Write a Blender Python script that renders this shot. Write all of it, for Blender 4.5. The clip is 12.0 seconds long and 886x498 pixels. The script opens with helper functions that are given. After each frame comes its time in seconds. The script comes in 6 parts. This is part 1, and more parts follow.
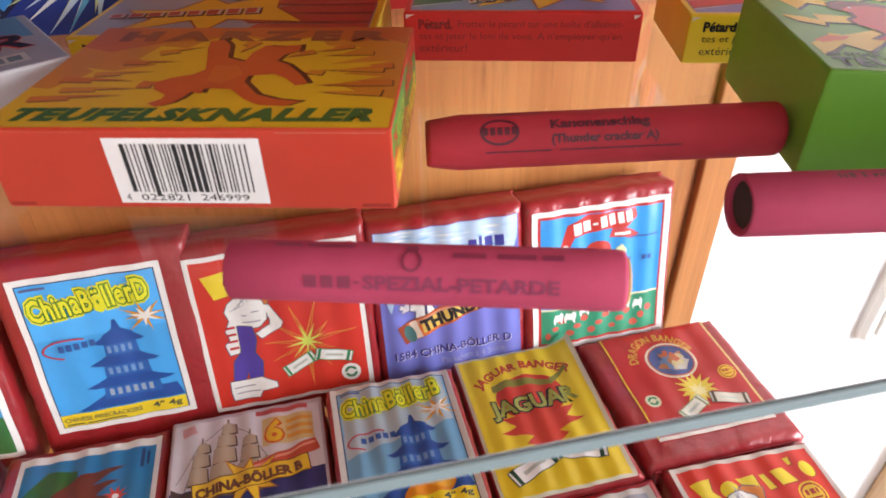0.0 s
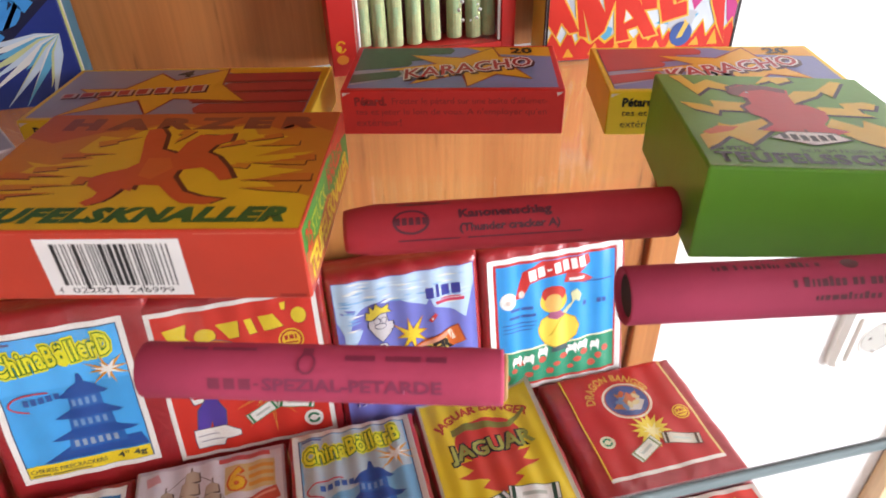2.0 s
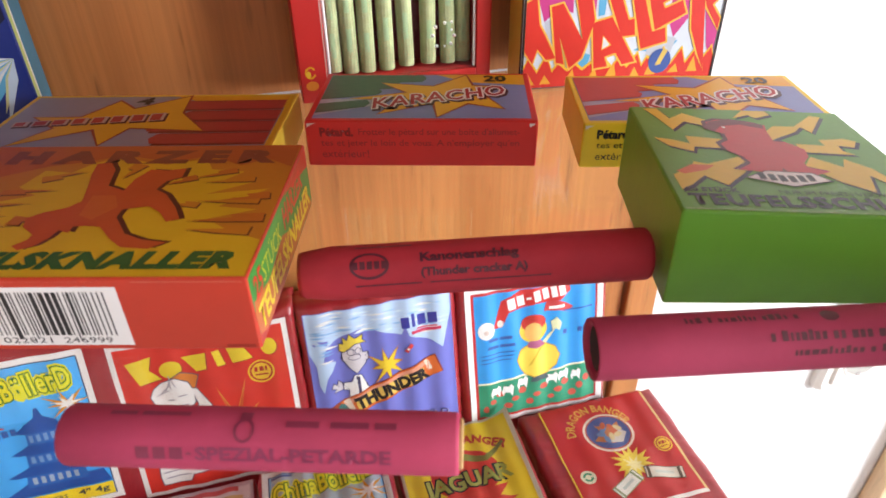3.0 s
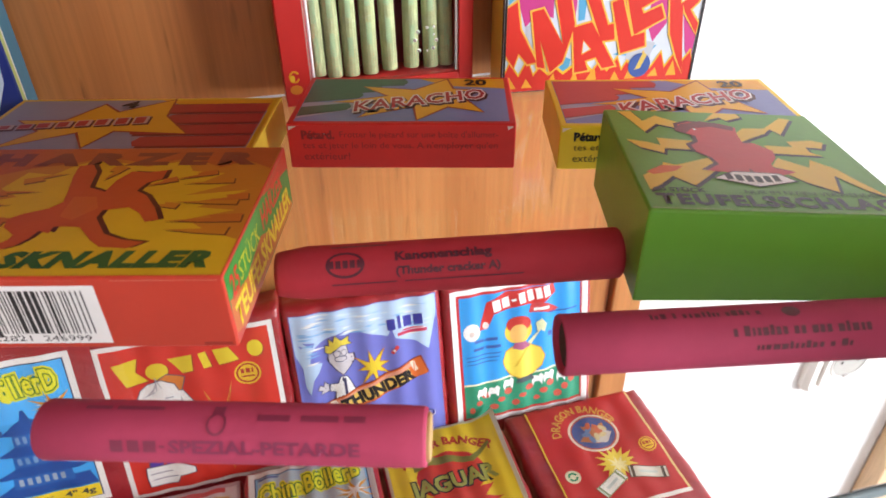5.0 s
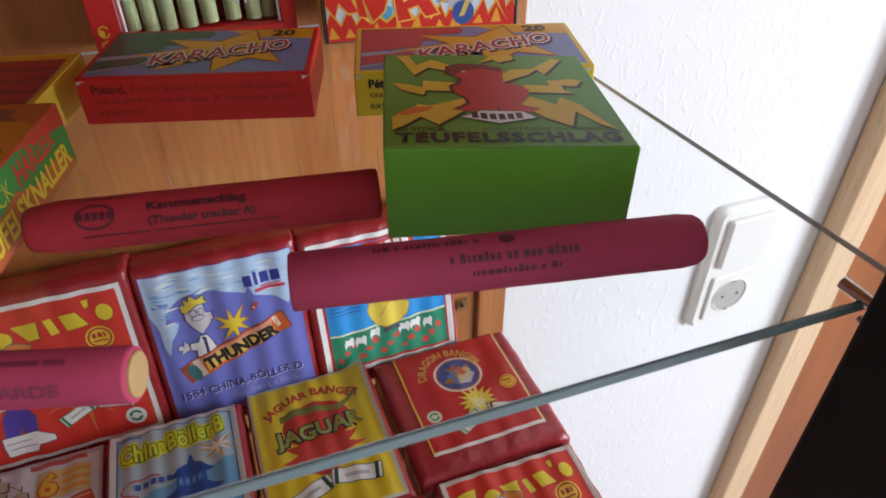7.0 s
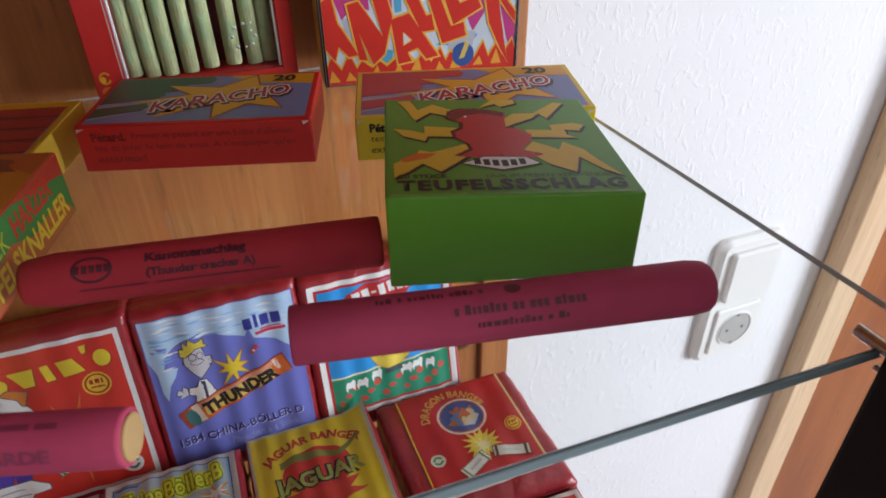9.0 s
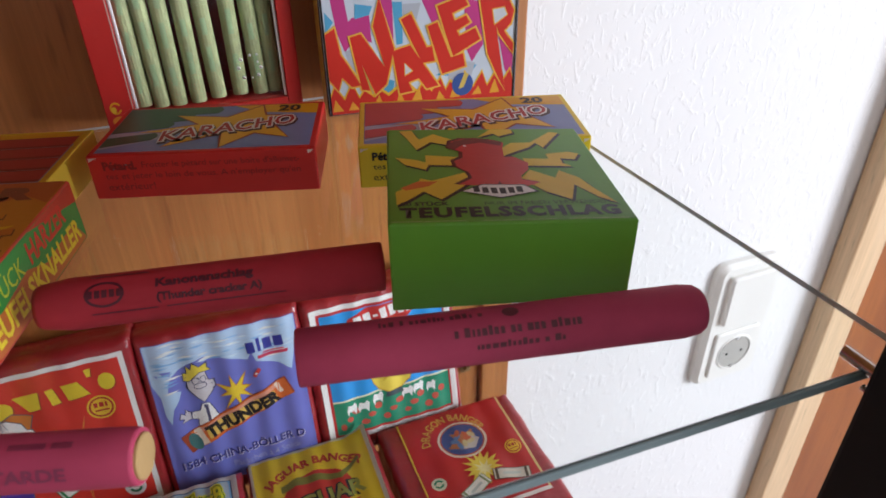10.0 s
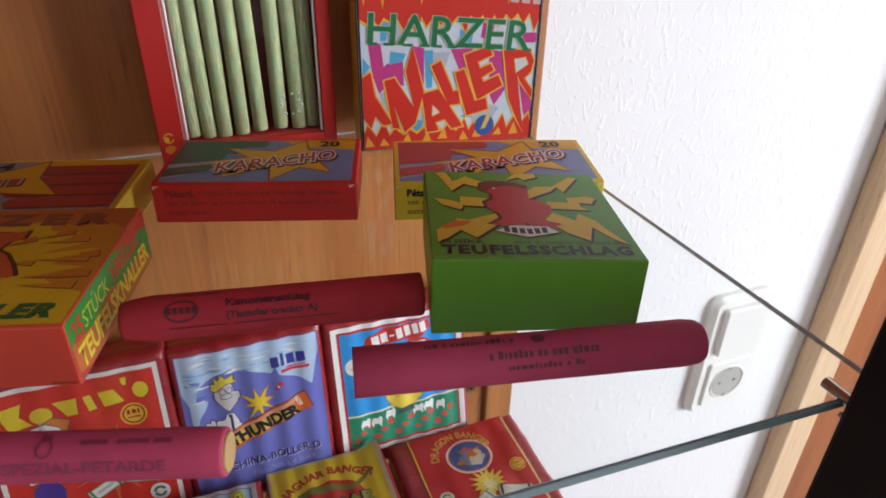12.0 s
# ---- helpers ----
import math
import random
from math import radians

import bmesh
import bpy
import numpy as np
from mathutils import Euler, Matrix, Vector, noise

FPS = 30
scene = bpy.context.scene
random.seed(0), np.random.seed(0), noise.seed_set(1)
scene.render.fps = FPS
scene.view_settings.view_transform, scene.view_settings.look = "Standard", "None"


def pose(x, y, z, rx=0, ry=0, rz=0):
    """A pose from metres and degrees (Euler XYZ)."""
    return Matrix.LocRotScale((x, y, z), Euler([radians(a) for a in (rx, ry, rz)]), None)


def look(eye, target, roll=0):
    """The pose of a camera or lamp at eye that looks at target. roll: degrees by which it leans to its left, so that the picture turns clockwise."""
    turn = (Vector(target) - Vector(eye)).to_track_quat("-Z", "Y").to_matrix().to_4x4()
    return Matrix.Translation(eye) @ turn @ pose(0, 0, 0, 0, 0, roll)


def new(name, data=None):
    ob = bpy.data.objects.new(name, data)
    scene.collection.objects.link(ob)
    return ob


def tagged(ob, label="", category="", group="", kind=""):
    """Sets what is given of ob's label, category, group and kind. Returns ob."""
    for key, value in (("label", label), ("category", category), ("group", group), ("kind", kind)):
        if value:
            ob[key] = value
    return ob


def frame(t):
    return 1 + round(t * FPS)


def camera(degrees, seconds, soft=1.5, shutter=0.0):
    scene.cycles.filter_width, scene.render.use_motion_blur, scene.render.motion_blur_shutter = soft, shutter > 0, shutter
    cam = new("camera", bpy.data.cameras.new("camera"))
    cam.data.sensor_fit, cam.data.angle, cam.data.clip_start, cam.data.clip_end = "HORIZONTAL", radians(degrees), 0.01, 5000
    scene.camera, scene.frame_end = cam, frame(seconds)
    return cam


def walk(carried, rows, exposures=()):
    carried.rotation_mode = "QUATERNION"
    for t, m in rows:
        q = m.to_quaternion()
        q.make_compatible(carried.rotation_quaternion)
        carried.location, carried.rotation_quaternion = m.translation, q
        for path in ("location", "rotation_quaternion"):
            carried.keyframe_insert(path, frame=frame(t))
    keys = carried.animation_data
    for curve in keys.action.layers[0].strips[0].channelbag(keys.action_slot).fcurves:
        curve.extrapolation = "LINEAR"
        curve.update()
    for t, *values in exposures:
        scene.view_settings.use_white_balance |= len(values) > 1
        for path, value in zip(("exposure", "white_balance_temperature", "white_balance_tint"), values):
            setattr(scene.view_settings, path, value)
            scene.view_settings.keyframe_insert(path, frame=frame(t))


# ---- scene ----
cam = camera(67.7, 12.0, soft=1.6, shutter=0.22)
PATH = [
    (0, -0.02132, 0.00898, 1.38350, -12.931, -36.606, -1.096),
    (0.5, -0.02416, 0.00513, 1.38697, -12.589, -36.485, -1.326),
    (1, -0.02584, 0.00112, 1.38867, -12.649, -36.319, -1.186),
    (1.5, -0.01862, -0.00283, 1.39704, -12.813, -35.725, -1.311),
    (2, -0.00098, 0.00518, 1.40313, -13.500, -35.155, -1.567),
    (2.5, 0.00944, 0.01344, 1.40658, -14.158, -33.664, -1.167),
    (3, 0.00891, 0.01521, 1.40388, -14.632, -33.988, -0.843),
    (5, 0.01289, 0.01044, 1.40458, -15.166, -33.583, -0.678),
    (5.5, 0.04391, -0.00056, 1.39878, -18.290, -34.343, -2.027),
    (6, 0.05656, -0.00775, 1.39739, -20.489, -34.032, -1.450),
    (6.5, 0.05534, -0.00988, 1.40263, -21.161, -35.242, -0.886),
    (6.7, 0.05621, -0.01180, 1.40389, -20.859, -36.105, -0.365),
    (8.3, 0.05619, -0.00889, 1.40370, -22.523, -38.333, 0.896),
    (8.5, 0.05694, -0.00693, 1.40477, -21.395, -36.555, -0.148),
    (9, 0.05736, -0.00675, 1.40533, -21.086, -34.316, -0.695),
    (9.5, 0.05715, -0.00868, 1.40660, -21.084, -33.017, -0.745),
    (10, 0.05563, -0.01129, 1.40898, -21.074, -32.257, -0.789),
    (10.5, 0.05620, -0.01381, 1.41021, -21.581, -32.398, -0.378),
    (11, 0.05508, -0.01763, 1.41309, -21.800, -32.169, -0.225),
    (11.5, 0.04807, -0.02141, 1.41813, -21.766, -31.238, 0.282),
    (12, 0.03770, -0.02497, 1.42499, -21.537, -30.491, 1.369),
]


# a small lens focused on the packs: what lies a hand's width away is soft
cam.data.dof.use_dof, cam.data.dof.focus_distance, cam.data.dof.aperture_fstop = True, 0.24, 28.0


def gaze(x, y, z, yaw, pitch, roll):
    a, p = radians(yaw), radians(pitch)
    eye = Vector((x, y, z))
    return look(eye, eye + Vector((-math.sin(a) * math.cos(p), math.cos(a) * math.cos(p), math.sin(p))), roll)


walk(cam, [(t, gaze(*r)) for t, *r in PATH],
     exposures=[(0.0, 1.13, 6500, 16), (3.0, 1.03, 6500, 16), (5.0, 1.03, 6400, 15), (5.5, 0.97, 6300, 14), (6.5, 0.32, 6150, 14), (8.5, -0.06, 6050, 14), (9.0, -0.03, 6050, 14), (9.5, 0.05, 6100, 14), (12.0, 0.08, 6200, 14)])

# ---- light ----
world = bpy.data.worlds.new("world")
scene.world = world
world.use_nodes = True
wn = world.node_tree.nodes
sky = wn.new("ShaderNodeTexSky")
sky.sky_type, sky.sun_disc = "NISHITA", False
sky.sun_elevation, sky.sun_rotation = radians(40), radians(120)
wn["Background"].inputs["Strength"].default_value = 0.12
world.node_tree.links.new(sky.outputs[0], wn["Background"].inputs["Color"])


def window_light(name, at, aim, w, h, watts, color):
    lamp = bpy.data.lights.new(name, "AREA")
    lamp.shape, lamp.size, lamp.size_y, lamp.energy, lamp.color = "RECTANGLE", w, h, watts, color
    ob = new(name, lamp)
    ob.matrix_world = look(at, aim)
    return ob


window_light("window_daylight", (2.07, -1.20, 1.5), (0.3, -0.5, 1.2), 1.1, 1.25, 66, (0.94, 0.975, 1.0))

# ---- materials ----


def principled(name, color, rough=0.5, metal=0.0, vary=0.08, scale=60.0, bump=0.0, bump_scale=200.0, coat=0.0, spec=0.5):
    """A painted or printed surface with two scales of uneven colour and fine relief."""
    m = bpy.data.materials.new(name)
    m.use_nodes = True
    nt = m.node_tree
    b = nt.nodes["Principled BSDF"]
    b.inputs["Roughness"].default_value, b.inputs["Metallic"].default_value = rough, metal
    b.inputs["Coat Weight"].default_value = coat
    b.inputs["Specular IOR Level"].default_value = spec
    tc = nt.nodes.new("ShaderNodeTexCoord")
    mix = nt.nodes.new("ShaderNodeMix")
    mix.data_type = "RGBA"
    n1 = nt.nodes.new("ShaderNodeTexNoise")
    n1.inputs["Scale"].default_value, n1.inputs["Detail"].default_value = scale, 5
    nt.links.new(tc.outputs["Object"], n1.inputs["Vector"])
    lo, hi = [tuple(max(0.0, min(1.0, c * k)) for c in color) + (1,) for k in (1 - vary, 1 + vary)]
    mix.inputs["A"].default_value, mix.inputs["B"].default_value = lo, hi
    nt.links.new(n1.outputs["Fac"], mix.inputs["Factor"])
    nt.links.new(mix.outputs["Result"], b.inputs["Base Color"])
    if bump:
        n2 = nt.nodes.new("ShaderNodeTexNoise")
        n2.inputs["Scale"].default_value, n2.inputs["Detail"].default_value = bump_scale, 4
        nt.links.new(tc.outputs["Object"], n2.inputs["Vector"])
        bp = nt.nodes.new("ShaderNodeBump")
        bp.inputs["Strength"].default_value, bp.inputs["Distance"].default_value = bump, 0.001
        nt.links.new(n2.outputs["Fac"], bp.inputs["Height"])
        nt.links.new(bp.outputs["Normal"], b.inputs["Normal"])
    return m


def wood(name, light, dark, along="Z", rough=0.45):
    """Lacquered boards with long fine grain, broad figure and small dark pores."""
    m = bpy.data.materials.new(name)
    m.use_nodes = True
    nt = m.node_tree
    b = nt.nodes["Principled BSDF"]
    b.inputs["Roughness"].default_value = rough
    tc = nt.nodes.new("ShaderNodeTexCoord")

    def noise_at(sc, detail, dist=0.0):
        mp = nt.nodes.new("ShaderNodeMapping")
        mp.inputs["Scale"].default_value = sc
        nt.links.new(tc.outputs["Object"], mp.inputs["Vector"])
        n = nt.nodes.new("ShaderNodeTexNoise")
        n.inputs["Scale"].default_value, n.inputs["Detail"].default_value, n.inputs["Distortion"].default_value = 1, detail, dist
        nt.links.new(mp.outputs["Vector"], n.inputs["Vector"])
        return n.outputs["Fac"]

    broad = noise_at((22, 22, 2.5), 4, 0.6)
    fine = noise_at((420, 420, 9), 6)
    pores = noise_at((260, 260, 28), 2)
    ramp = nt.nodes.new("ShaderNodeValToRGB")
    ramp.color_ramp.elements[0].position, ramp.color_ramp.elements[1].position = 0.3, 0.7
    ramp.color_ramp.elements[0].color, ramp.color_ramp.elements[1].color = (*dark, 1), (*light, 1)
    nt.links.new(broad, ramp.inputs["Fac"])

    def times(color, fac_socket, lo, hi, p0, p1):
        r = nt.nodes.new("ShaderNodeMapRange")
        r.inputs["From Min"].default_value, r.inputs["From Max"].default_value = p0, p1
        r.inputs["To Min"].default_value, r.inputs["To Max"].default_value = lo, hi
        nt.links.new(fac_socket, r.inputs["Value"])
        mx = nt.nodes.new("ShaderNodeVectorMath")
        mx.operation = "SCALE"
        nt.links.new(color, mx.inputs[0])
        nt.links.new(r.outputs["Result"], mx.inputs["Scale"])
        return mx.outputs["Vector"]

    c = times(ramp.outputs["Color"], fine, 0.86, 1.1, 0.3, 0.7)
    c = times(c, pores, 0.62, 1.0, 0.22, 0.36)
    nt.links.new(c, b.inputs["Base Color"])
    bp = nt.nodes.new("ShaderNodeBump")
    bp.inputs["Strength"].default_value, bp.inputs["Distance"].default_value = 0.15, 0.0006
    nt.links.new(fine, bp.inputs["Height"])
    nt.links.new(bp.outputs["Normal"], b.inputs["Normal"])
    return m


def plaster(name, color):
    """Rough white wallpaper plaster with trowel marks."""
    m = principled(name, color, rough=0.9, vary=0.03, scale=9)
    nt = m.node_tree
    b = nt.nodes["Principled BSDF"]
    tc = nt.nodes.new("ShaderNodeTexCoord")
    mp = nt.nodes.new("ShaderNodeMapping")
    mp.inputs["Scale"].default_value = (150, 150, 80)
    nt.links.new(tc.outputs["Object"], mp.inputs["Vector"])
    n = nt.nodes.new("ShaderNodeTexNoise")
    n.inputs["Scale"].default_value, n.inputs["Detail"].default_value, n.inputs["Distortion"].default_value = 1.0, 4, 0.8
    nt.links.new(mp.outputs["Vector"], n.inputs["Vector"])
    r = nt.nodes.new("ShaderNodeMapRange")
    r.inputs["From Min"].default_value, r.inputs["From Max"].default_value = 0.54, 0.74
    nt.links.new(n.outputs["Fac"], r.inputs["Value"])
    bp = nt.nodes.new("ShaderNodeBump")
    bp.inputs["Strength"].default_value, bp.inputs["Distance"].default_value = 0.22, 0.0022
    nt.links.new(r.outputs["Result"], bp.inputs["Height"])
    nt.links.new(bp.outputs["Normal"], b.inputs["Normal"])
    return m


def glass(name, tint, rough=0.0):
    m = bpy.data.materials.new(name)
    m.use_nodes = True
    b = m.node_tree.nodes["Principled BSDF"]
    b.inputs["Base Color"].default_value = (*tint, 1)
    b.inputs["Roughness"].default_value = rough
    b.inputs["Transmission Weight"].default_value, b.inputs["IOR"].default_value = 1.0, 1.22
    return m


INK = {}


def ink(color, rough=0.4, coat=0.0):
    """One printing ink or card colour, made once."""
    key = (color, rough, coat)
    if key not in INK:
        INK[key] = principled("printed_card", color, rough=rough, vary=0.1, scale=90, bump=0.06, bump_scale=500, spec=0.42)
    return INK[key]


RED, DRED, YEL, GOLD = (0.62, 0.035, 0.02), (0.3, 0.02, 0.022), (0.8, 0.55, 0.02), (0.72, 0.36, 0.012)
ORANGE, GREEN, DGREEN, BLUE = (0.66, 0.14, 0.012), (0.1, 0.3, 0.02), (0.02, 0.13, 0.045), (0.03, 0.24, 0.72)
DBLUE, NAVY, WHITE, BLACK = (0.02, 0.08, 0.4), (0.012, 0.02, 0.16), (0.8, 0.8, 0.78), (0.015, 0.014, 0.016)
LILAC, GREY, PINK, SKY = (0.16, 0.18, 0.56), (0.35, 0.36, 0.46), (0.55, 0.06, 0.3), (0.3, 0.55, 0.8)

# ---- building helpers ----


def mesh_object(name, bm, material, smooth=False):
    me = bpy.data.meshes.new(name)
    bmesh.ops.recalc_face_normals(bm, faces=bm.faces)
    bm.to_mesh(me)
    bm.free()
    if material:
        me.materials.append(material)
    if smooth:
        me.polygons.foreach_set("use_smooth", [True] * len(me.polygons))
    return new(name, me)


def part(name, bm, material, parent, label="", smooth=False):
    ob = mesh_object(name, bm, material, smooth)
    ob.parent = parent
    if label:
        ob["label"] = label
    return ob


def thing(name, m, label, category, group="", kind=""):
    ob = new(name)
    ob.empty_display_size = 0.02
    ob.matrix_world = m
    return tagged(ob, label, category, group, kind)


def block(x0, x1, y0, y1, z0, z1, bevel=0.0, segments=2):
    bm = bmesh.new()
    bmesh.ops.create_cube(bm, size=1.0, matrix=Matrix.Translation(((x0 + x1) / 2, (y0 + y1) / 2, (z0 + z1) / 2)) @ Matrix.Diagonal((x1 - x0, y1 - y0, z1 - z0, 1)))
    if bevel:
        bmesh.ops.bevel(bm, geom=bm.edges[:], offset=bevel, segments=segments, profile=0.5, affect="EDGES")
    return bm


# ---- the room ----
M_WALL = plaster("white_plaster", (0.82, 0.82, 0.82))
M_BEECH = wood("beech_board", (0.51, 0.212, 0.06), (0.38, 0.135, 0.032))
M_TRIM = wood("pale_beech_trim", (0.76, 0.56, 0.35), (0.68, 0.46, 0.26))
M_DOOR = wood("reddish_door_wood", (0.38, 0.12, 0.024), (0.26, 0.07, 0.014))
M_GROOVE_SHADE = wood("groove_shade_wood", (0.16, 0.045, 0.012), (0.1, 0.028, 0.008))
M_ROOM = plaster("beige_plaster", (0.66, 0.63, 0.6))
M_FLOOR = principled("grey_beige_floor", (0.48, 0.45, 0.42), rough=0.5, vary=0.1, scale=8)
M_GLASS = glass("clear_glass", (0.97, 0.99, 0.985))
M_EDGE = principled("glass_edge_green", (0.14, 0.19, 0.2), rough=0.65, vary=0.15, scale=40)
M_CHROME = principled("chrome", (0.62, 0.62, 0.62), rough=0.18, metal=1.0, vary=0.03)
M_BLACK = principled("black_lacquer", (0.006, 0.006, 0.007), rough=0.6, vary=0.2, spec=0.2)
M_PLASTIC = principled("white_plastic", (0.82, 0.81, 0.77), rough=0.3, vary=0.02)

SHELF_Z, LOW_Z, PANEL_Y, WALL_Y = 1.300, 1.090, 0.310, 0.380


def setting(name, bm, material, label, category):
    return tagged(mesh_object(name, bm, material), label, category, kind="structure")


setting("wall_north", block(-2.0, 2.1, WALL_Y, WALL_Y + 0.12, 0, 2.5), M_WALL, "rough white plastered wall behind the cabinet", "wall")
setting("wall_west", block(-2.1, -2.0, -2.6, WALL_Y + 0.12, 0, 2.5), M_ROOM, "plain beige plastered side wall", "wall")
setting("wall_south", block(-2.0, 2.1, -2.7, -2.6, 0, 2.5), M_ROOM, "plain beige plastered wall facing the cabinet", "wall")
setting("floor", block(-2.1, 2.1, -2.7, WALL_Y + 0.12, -0.1, 0.0), M_FLOOR, "plain grey beige floor", "floor")
setting("ceiling", block(-2.1, 2.2, -2.7, WALL_Y + 0.12, 2.5, 2.6), M_ROOM, "plain beige ceiling", "ceiling")
bm = block(2.1, 2.2, -2.7, -1.75, 0, 2.5)
for y0, y1, z0, z1 in ((-0.65, WALL_Y + 0.12, 0, 2.5), (-1.75, -0.65, 0, 0.85), (-1.75, -0.65, 2.15, 2.5)):
    piece = block(2.1, 2.2, y0, y1, z0, z1)
    me = bpy.data.meshes.new("tmp")
    piece.to_mesh(me)
    piece.free()
    bm.from_mesh(me)
    bpy.data.meshes.remove(me)
setting("wall_east", bm, M_WALL, "plain white wall with a window opening", "wall")

# ---- door beside the cabinet ----
door_frame = thing("door_1", Matrix.Translation((0.6385, WALL_Y, 0)), "reddish wooden door in a pale beech frame", "door", kind="structure")
part("door_trim", block(0.0, 0.041, -0.024, -0.001, 0, 2.1, 0.002), M_TRIM, door_frame, "pale beech door casing")
part("door_leaf", block(0.043, 0.86, -0.012, -0.002, 0.01, 2.06, 0.002), M_DOOR, door_frame)
# the groove's shade is a darker strip laid on the leaf
part("door_rebate", block(0.0535, 0.0560, -0.0135, -0.0115, 0.01, 2.06, 0.0004), M_GROOVE_SHADE, door_frame, "raised dark strip painting a shaded door groove")
part("door_panel", block(0.26, 0.80, -0.018, -0.011, 0.72, 1.9, 0.003), M_DOOR, door_frame)

# ---- cabinet ----
cabinet = thing("display_cabinet", Matrix.Translation((0, 0, 0)), "beech display cabinet with glass shelves and a black front post", "cabinet")
part("back_panel", block(-0.29, 0.2045, PANEL_Y, PANEL_Y + 0.012, 0.35, 1.441), M_BEECH, cabinet, "lacquered beech back panel")
part("back_stile", block(0.206, 0.2275, PANEL_Y - 0.004, PANEL_Y + 0.016, 0.35, 1.441, 0.0012), M_BEECH, cabinet, "beech edge strip of the back")
part("front_post", block(0.1832, 0.30, 0.03, 0.0565, 0.0, 1.441, 0.0015), M_BLACK, cabinet, "black front post")
# unseen boards added above and at the left to darken the interior
part("top_panel", block(-0.31, 0.2275, 0.058, 0.326, 1.442, 1.46, 0.001), M_BEECH, cabinet, "unseen beech board added to shade the cabinet")
part("side_panel", block(-0.31, -0.291, 0.03, 0.326, 0.0, 1.441, 0.001), M_BEECH, cabinet)
part("plinth", block(-0.29, 0.2275, 0.06, 0.326, 0.0, 0.349, 0.001), M_BEECH, cabinet)


M_SIDE = principled("glass_edge_grey", (0.6, 0.62, 0.63), rough=0.3, vary=0.1)


def shelf(name, z, label, x1, skew=0.0, shift=0.0, flare=0.0):
    """A glass pane; skew and shift turn its front edge a little against the back, flare its right edge."""
    ob = thing(name, Matrix.Translation((0, 0, z)), label, "shelf", "glass shelves")
    pane = part("pane", block(-0.288, x1, 0.0625, 0.303, -0.0026, 0.0), M_GLASS, ob)
    pane.visible_shadow = False
    pane.data.materials.append(M_SIDE)
    for p in pane.data.polygons:
        p.material_index = 0 if abs(p.normal.z) > 0.5 else 1
    part("polished_edge", block(-0.288, x1, 0.0613, 0.0624, -0.0026, 0.0, 0.0004), M_EDGE, ob, "green polished front edge")
    part("polished_edge", block(x1 + 0.0001, x1 + 0.0006, 0.0613, 0.303, -0.0018, 0.0, 0.0003), M_SIDE, ob, "thin grey side edge")
    for piece in ob.children_recursive:
        for v in piece.data.vertices:
            if v.co.x > 0.1:
                v.co.x += flare * (0.19 - v.co.y)
            v.co.y += (shift + skew * v.co.x) * (0.303 - v.co.y) / 0.242
    return ob


shelf("glass_shelf", SHELF_Z, "clear glass shelf carrying cracker boxes and tubes", 0.2030, -0.0255, 0.0043, 0.028)
shelf("glass_shelf", LOW_Z, "clear glass shelf under the cracker packs", 0.168)


def rod(a, b, r, segments=24, taper=0.0, cap=True):
    """A round bar from a to b, its ends drawn in by taper over a short length."""
    a, b = Vector(a), Vector(b)
    d = b - a
    n = d.normalized()
    q = n.to_track_quat("Z", "Y")
    bm = bmesh.new()
    stops = [(0.0, r * (1 - taper)), (0.004, r * (1 - taper * 0.8)), (0.012, r), (d.length - 0.012, r), (d.length - 0.004, r * (1 - taper * 0.8)), (d.length, r * (1 - taper))] if taper else [(0, r * 0.93), (r * 0.06, r), (d.length - r * 0.06, r), (d.length, r * 0.93)]
    rings = []
    for s, rad in stops:
        rings.append([bm.verts.new(a + n * s + q @ Vector((rad * math.cos(k * math.tau / segments), rad * math.sin(k * math.tau / segments), 0))) for k in range(segments)])
    for r0, r1 in zip(rings, rings[1:]):
        for k in range(segments):
            bm.faces.new((r0[k], r0[(k + 1) % segments], r1[(k + 1) % segments], r1[k]))
    if cap:
        bm.faces.new(rings[0])
        bm.faces.new(rings[-1])
    return bm


for z in (SHELF_Z,):
    clip = thing("shelf_support", Matrix.Translation((0.1895, 0.0565, z)), "chrome shelf clamp on the black post", "bracket", "shelf supports")
    part("upper_pin", rod((0, 0, 0.0019), (0, 0.0105, 0.0019), 0.0018), M_CHROME, clip, smooth=False)
    part("lower_pin", rod((0, 0, -0.0038), (0, 0.0035, -0.0038), 0.0009), M_CHROME, clip)

# ---- printing on cards, labels and tubes ----
LAYER = 0.00003


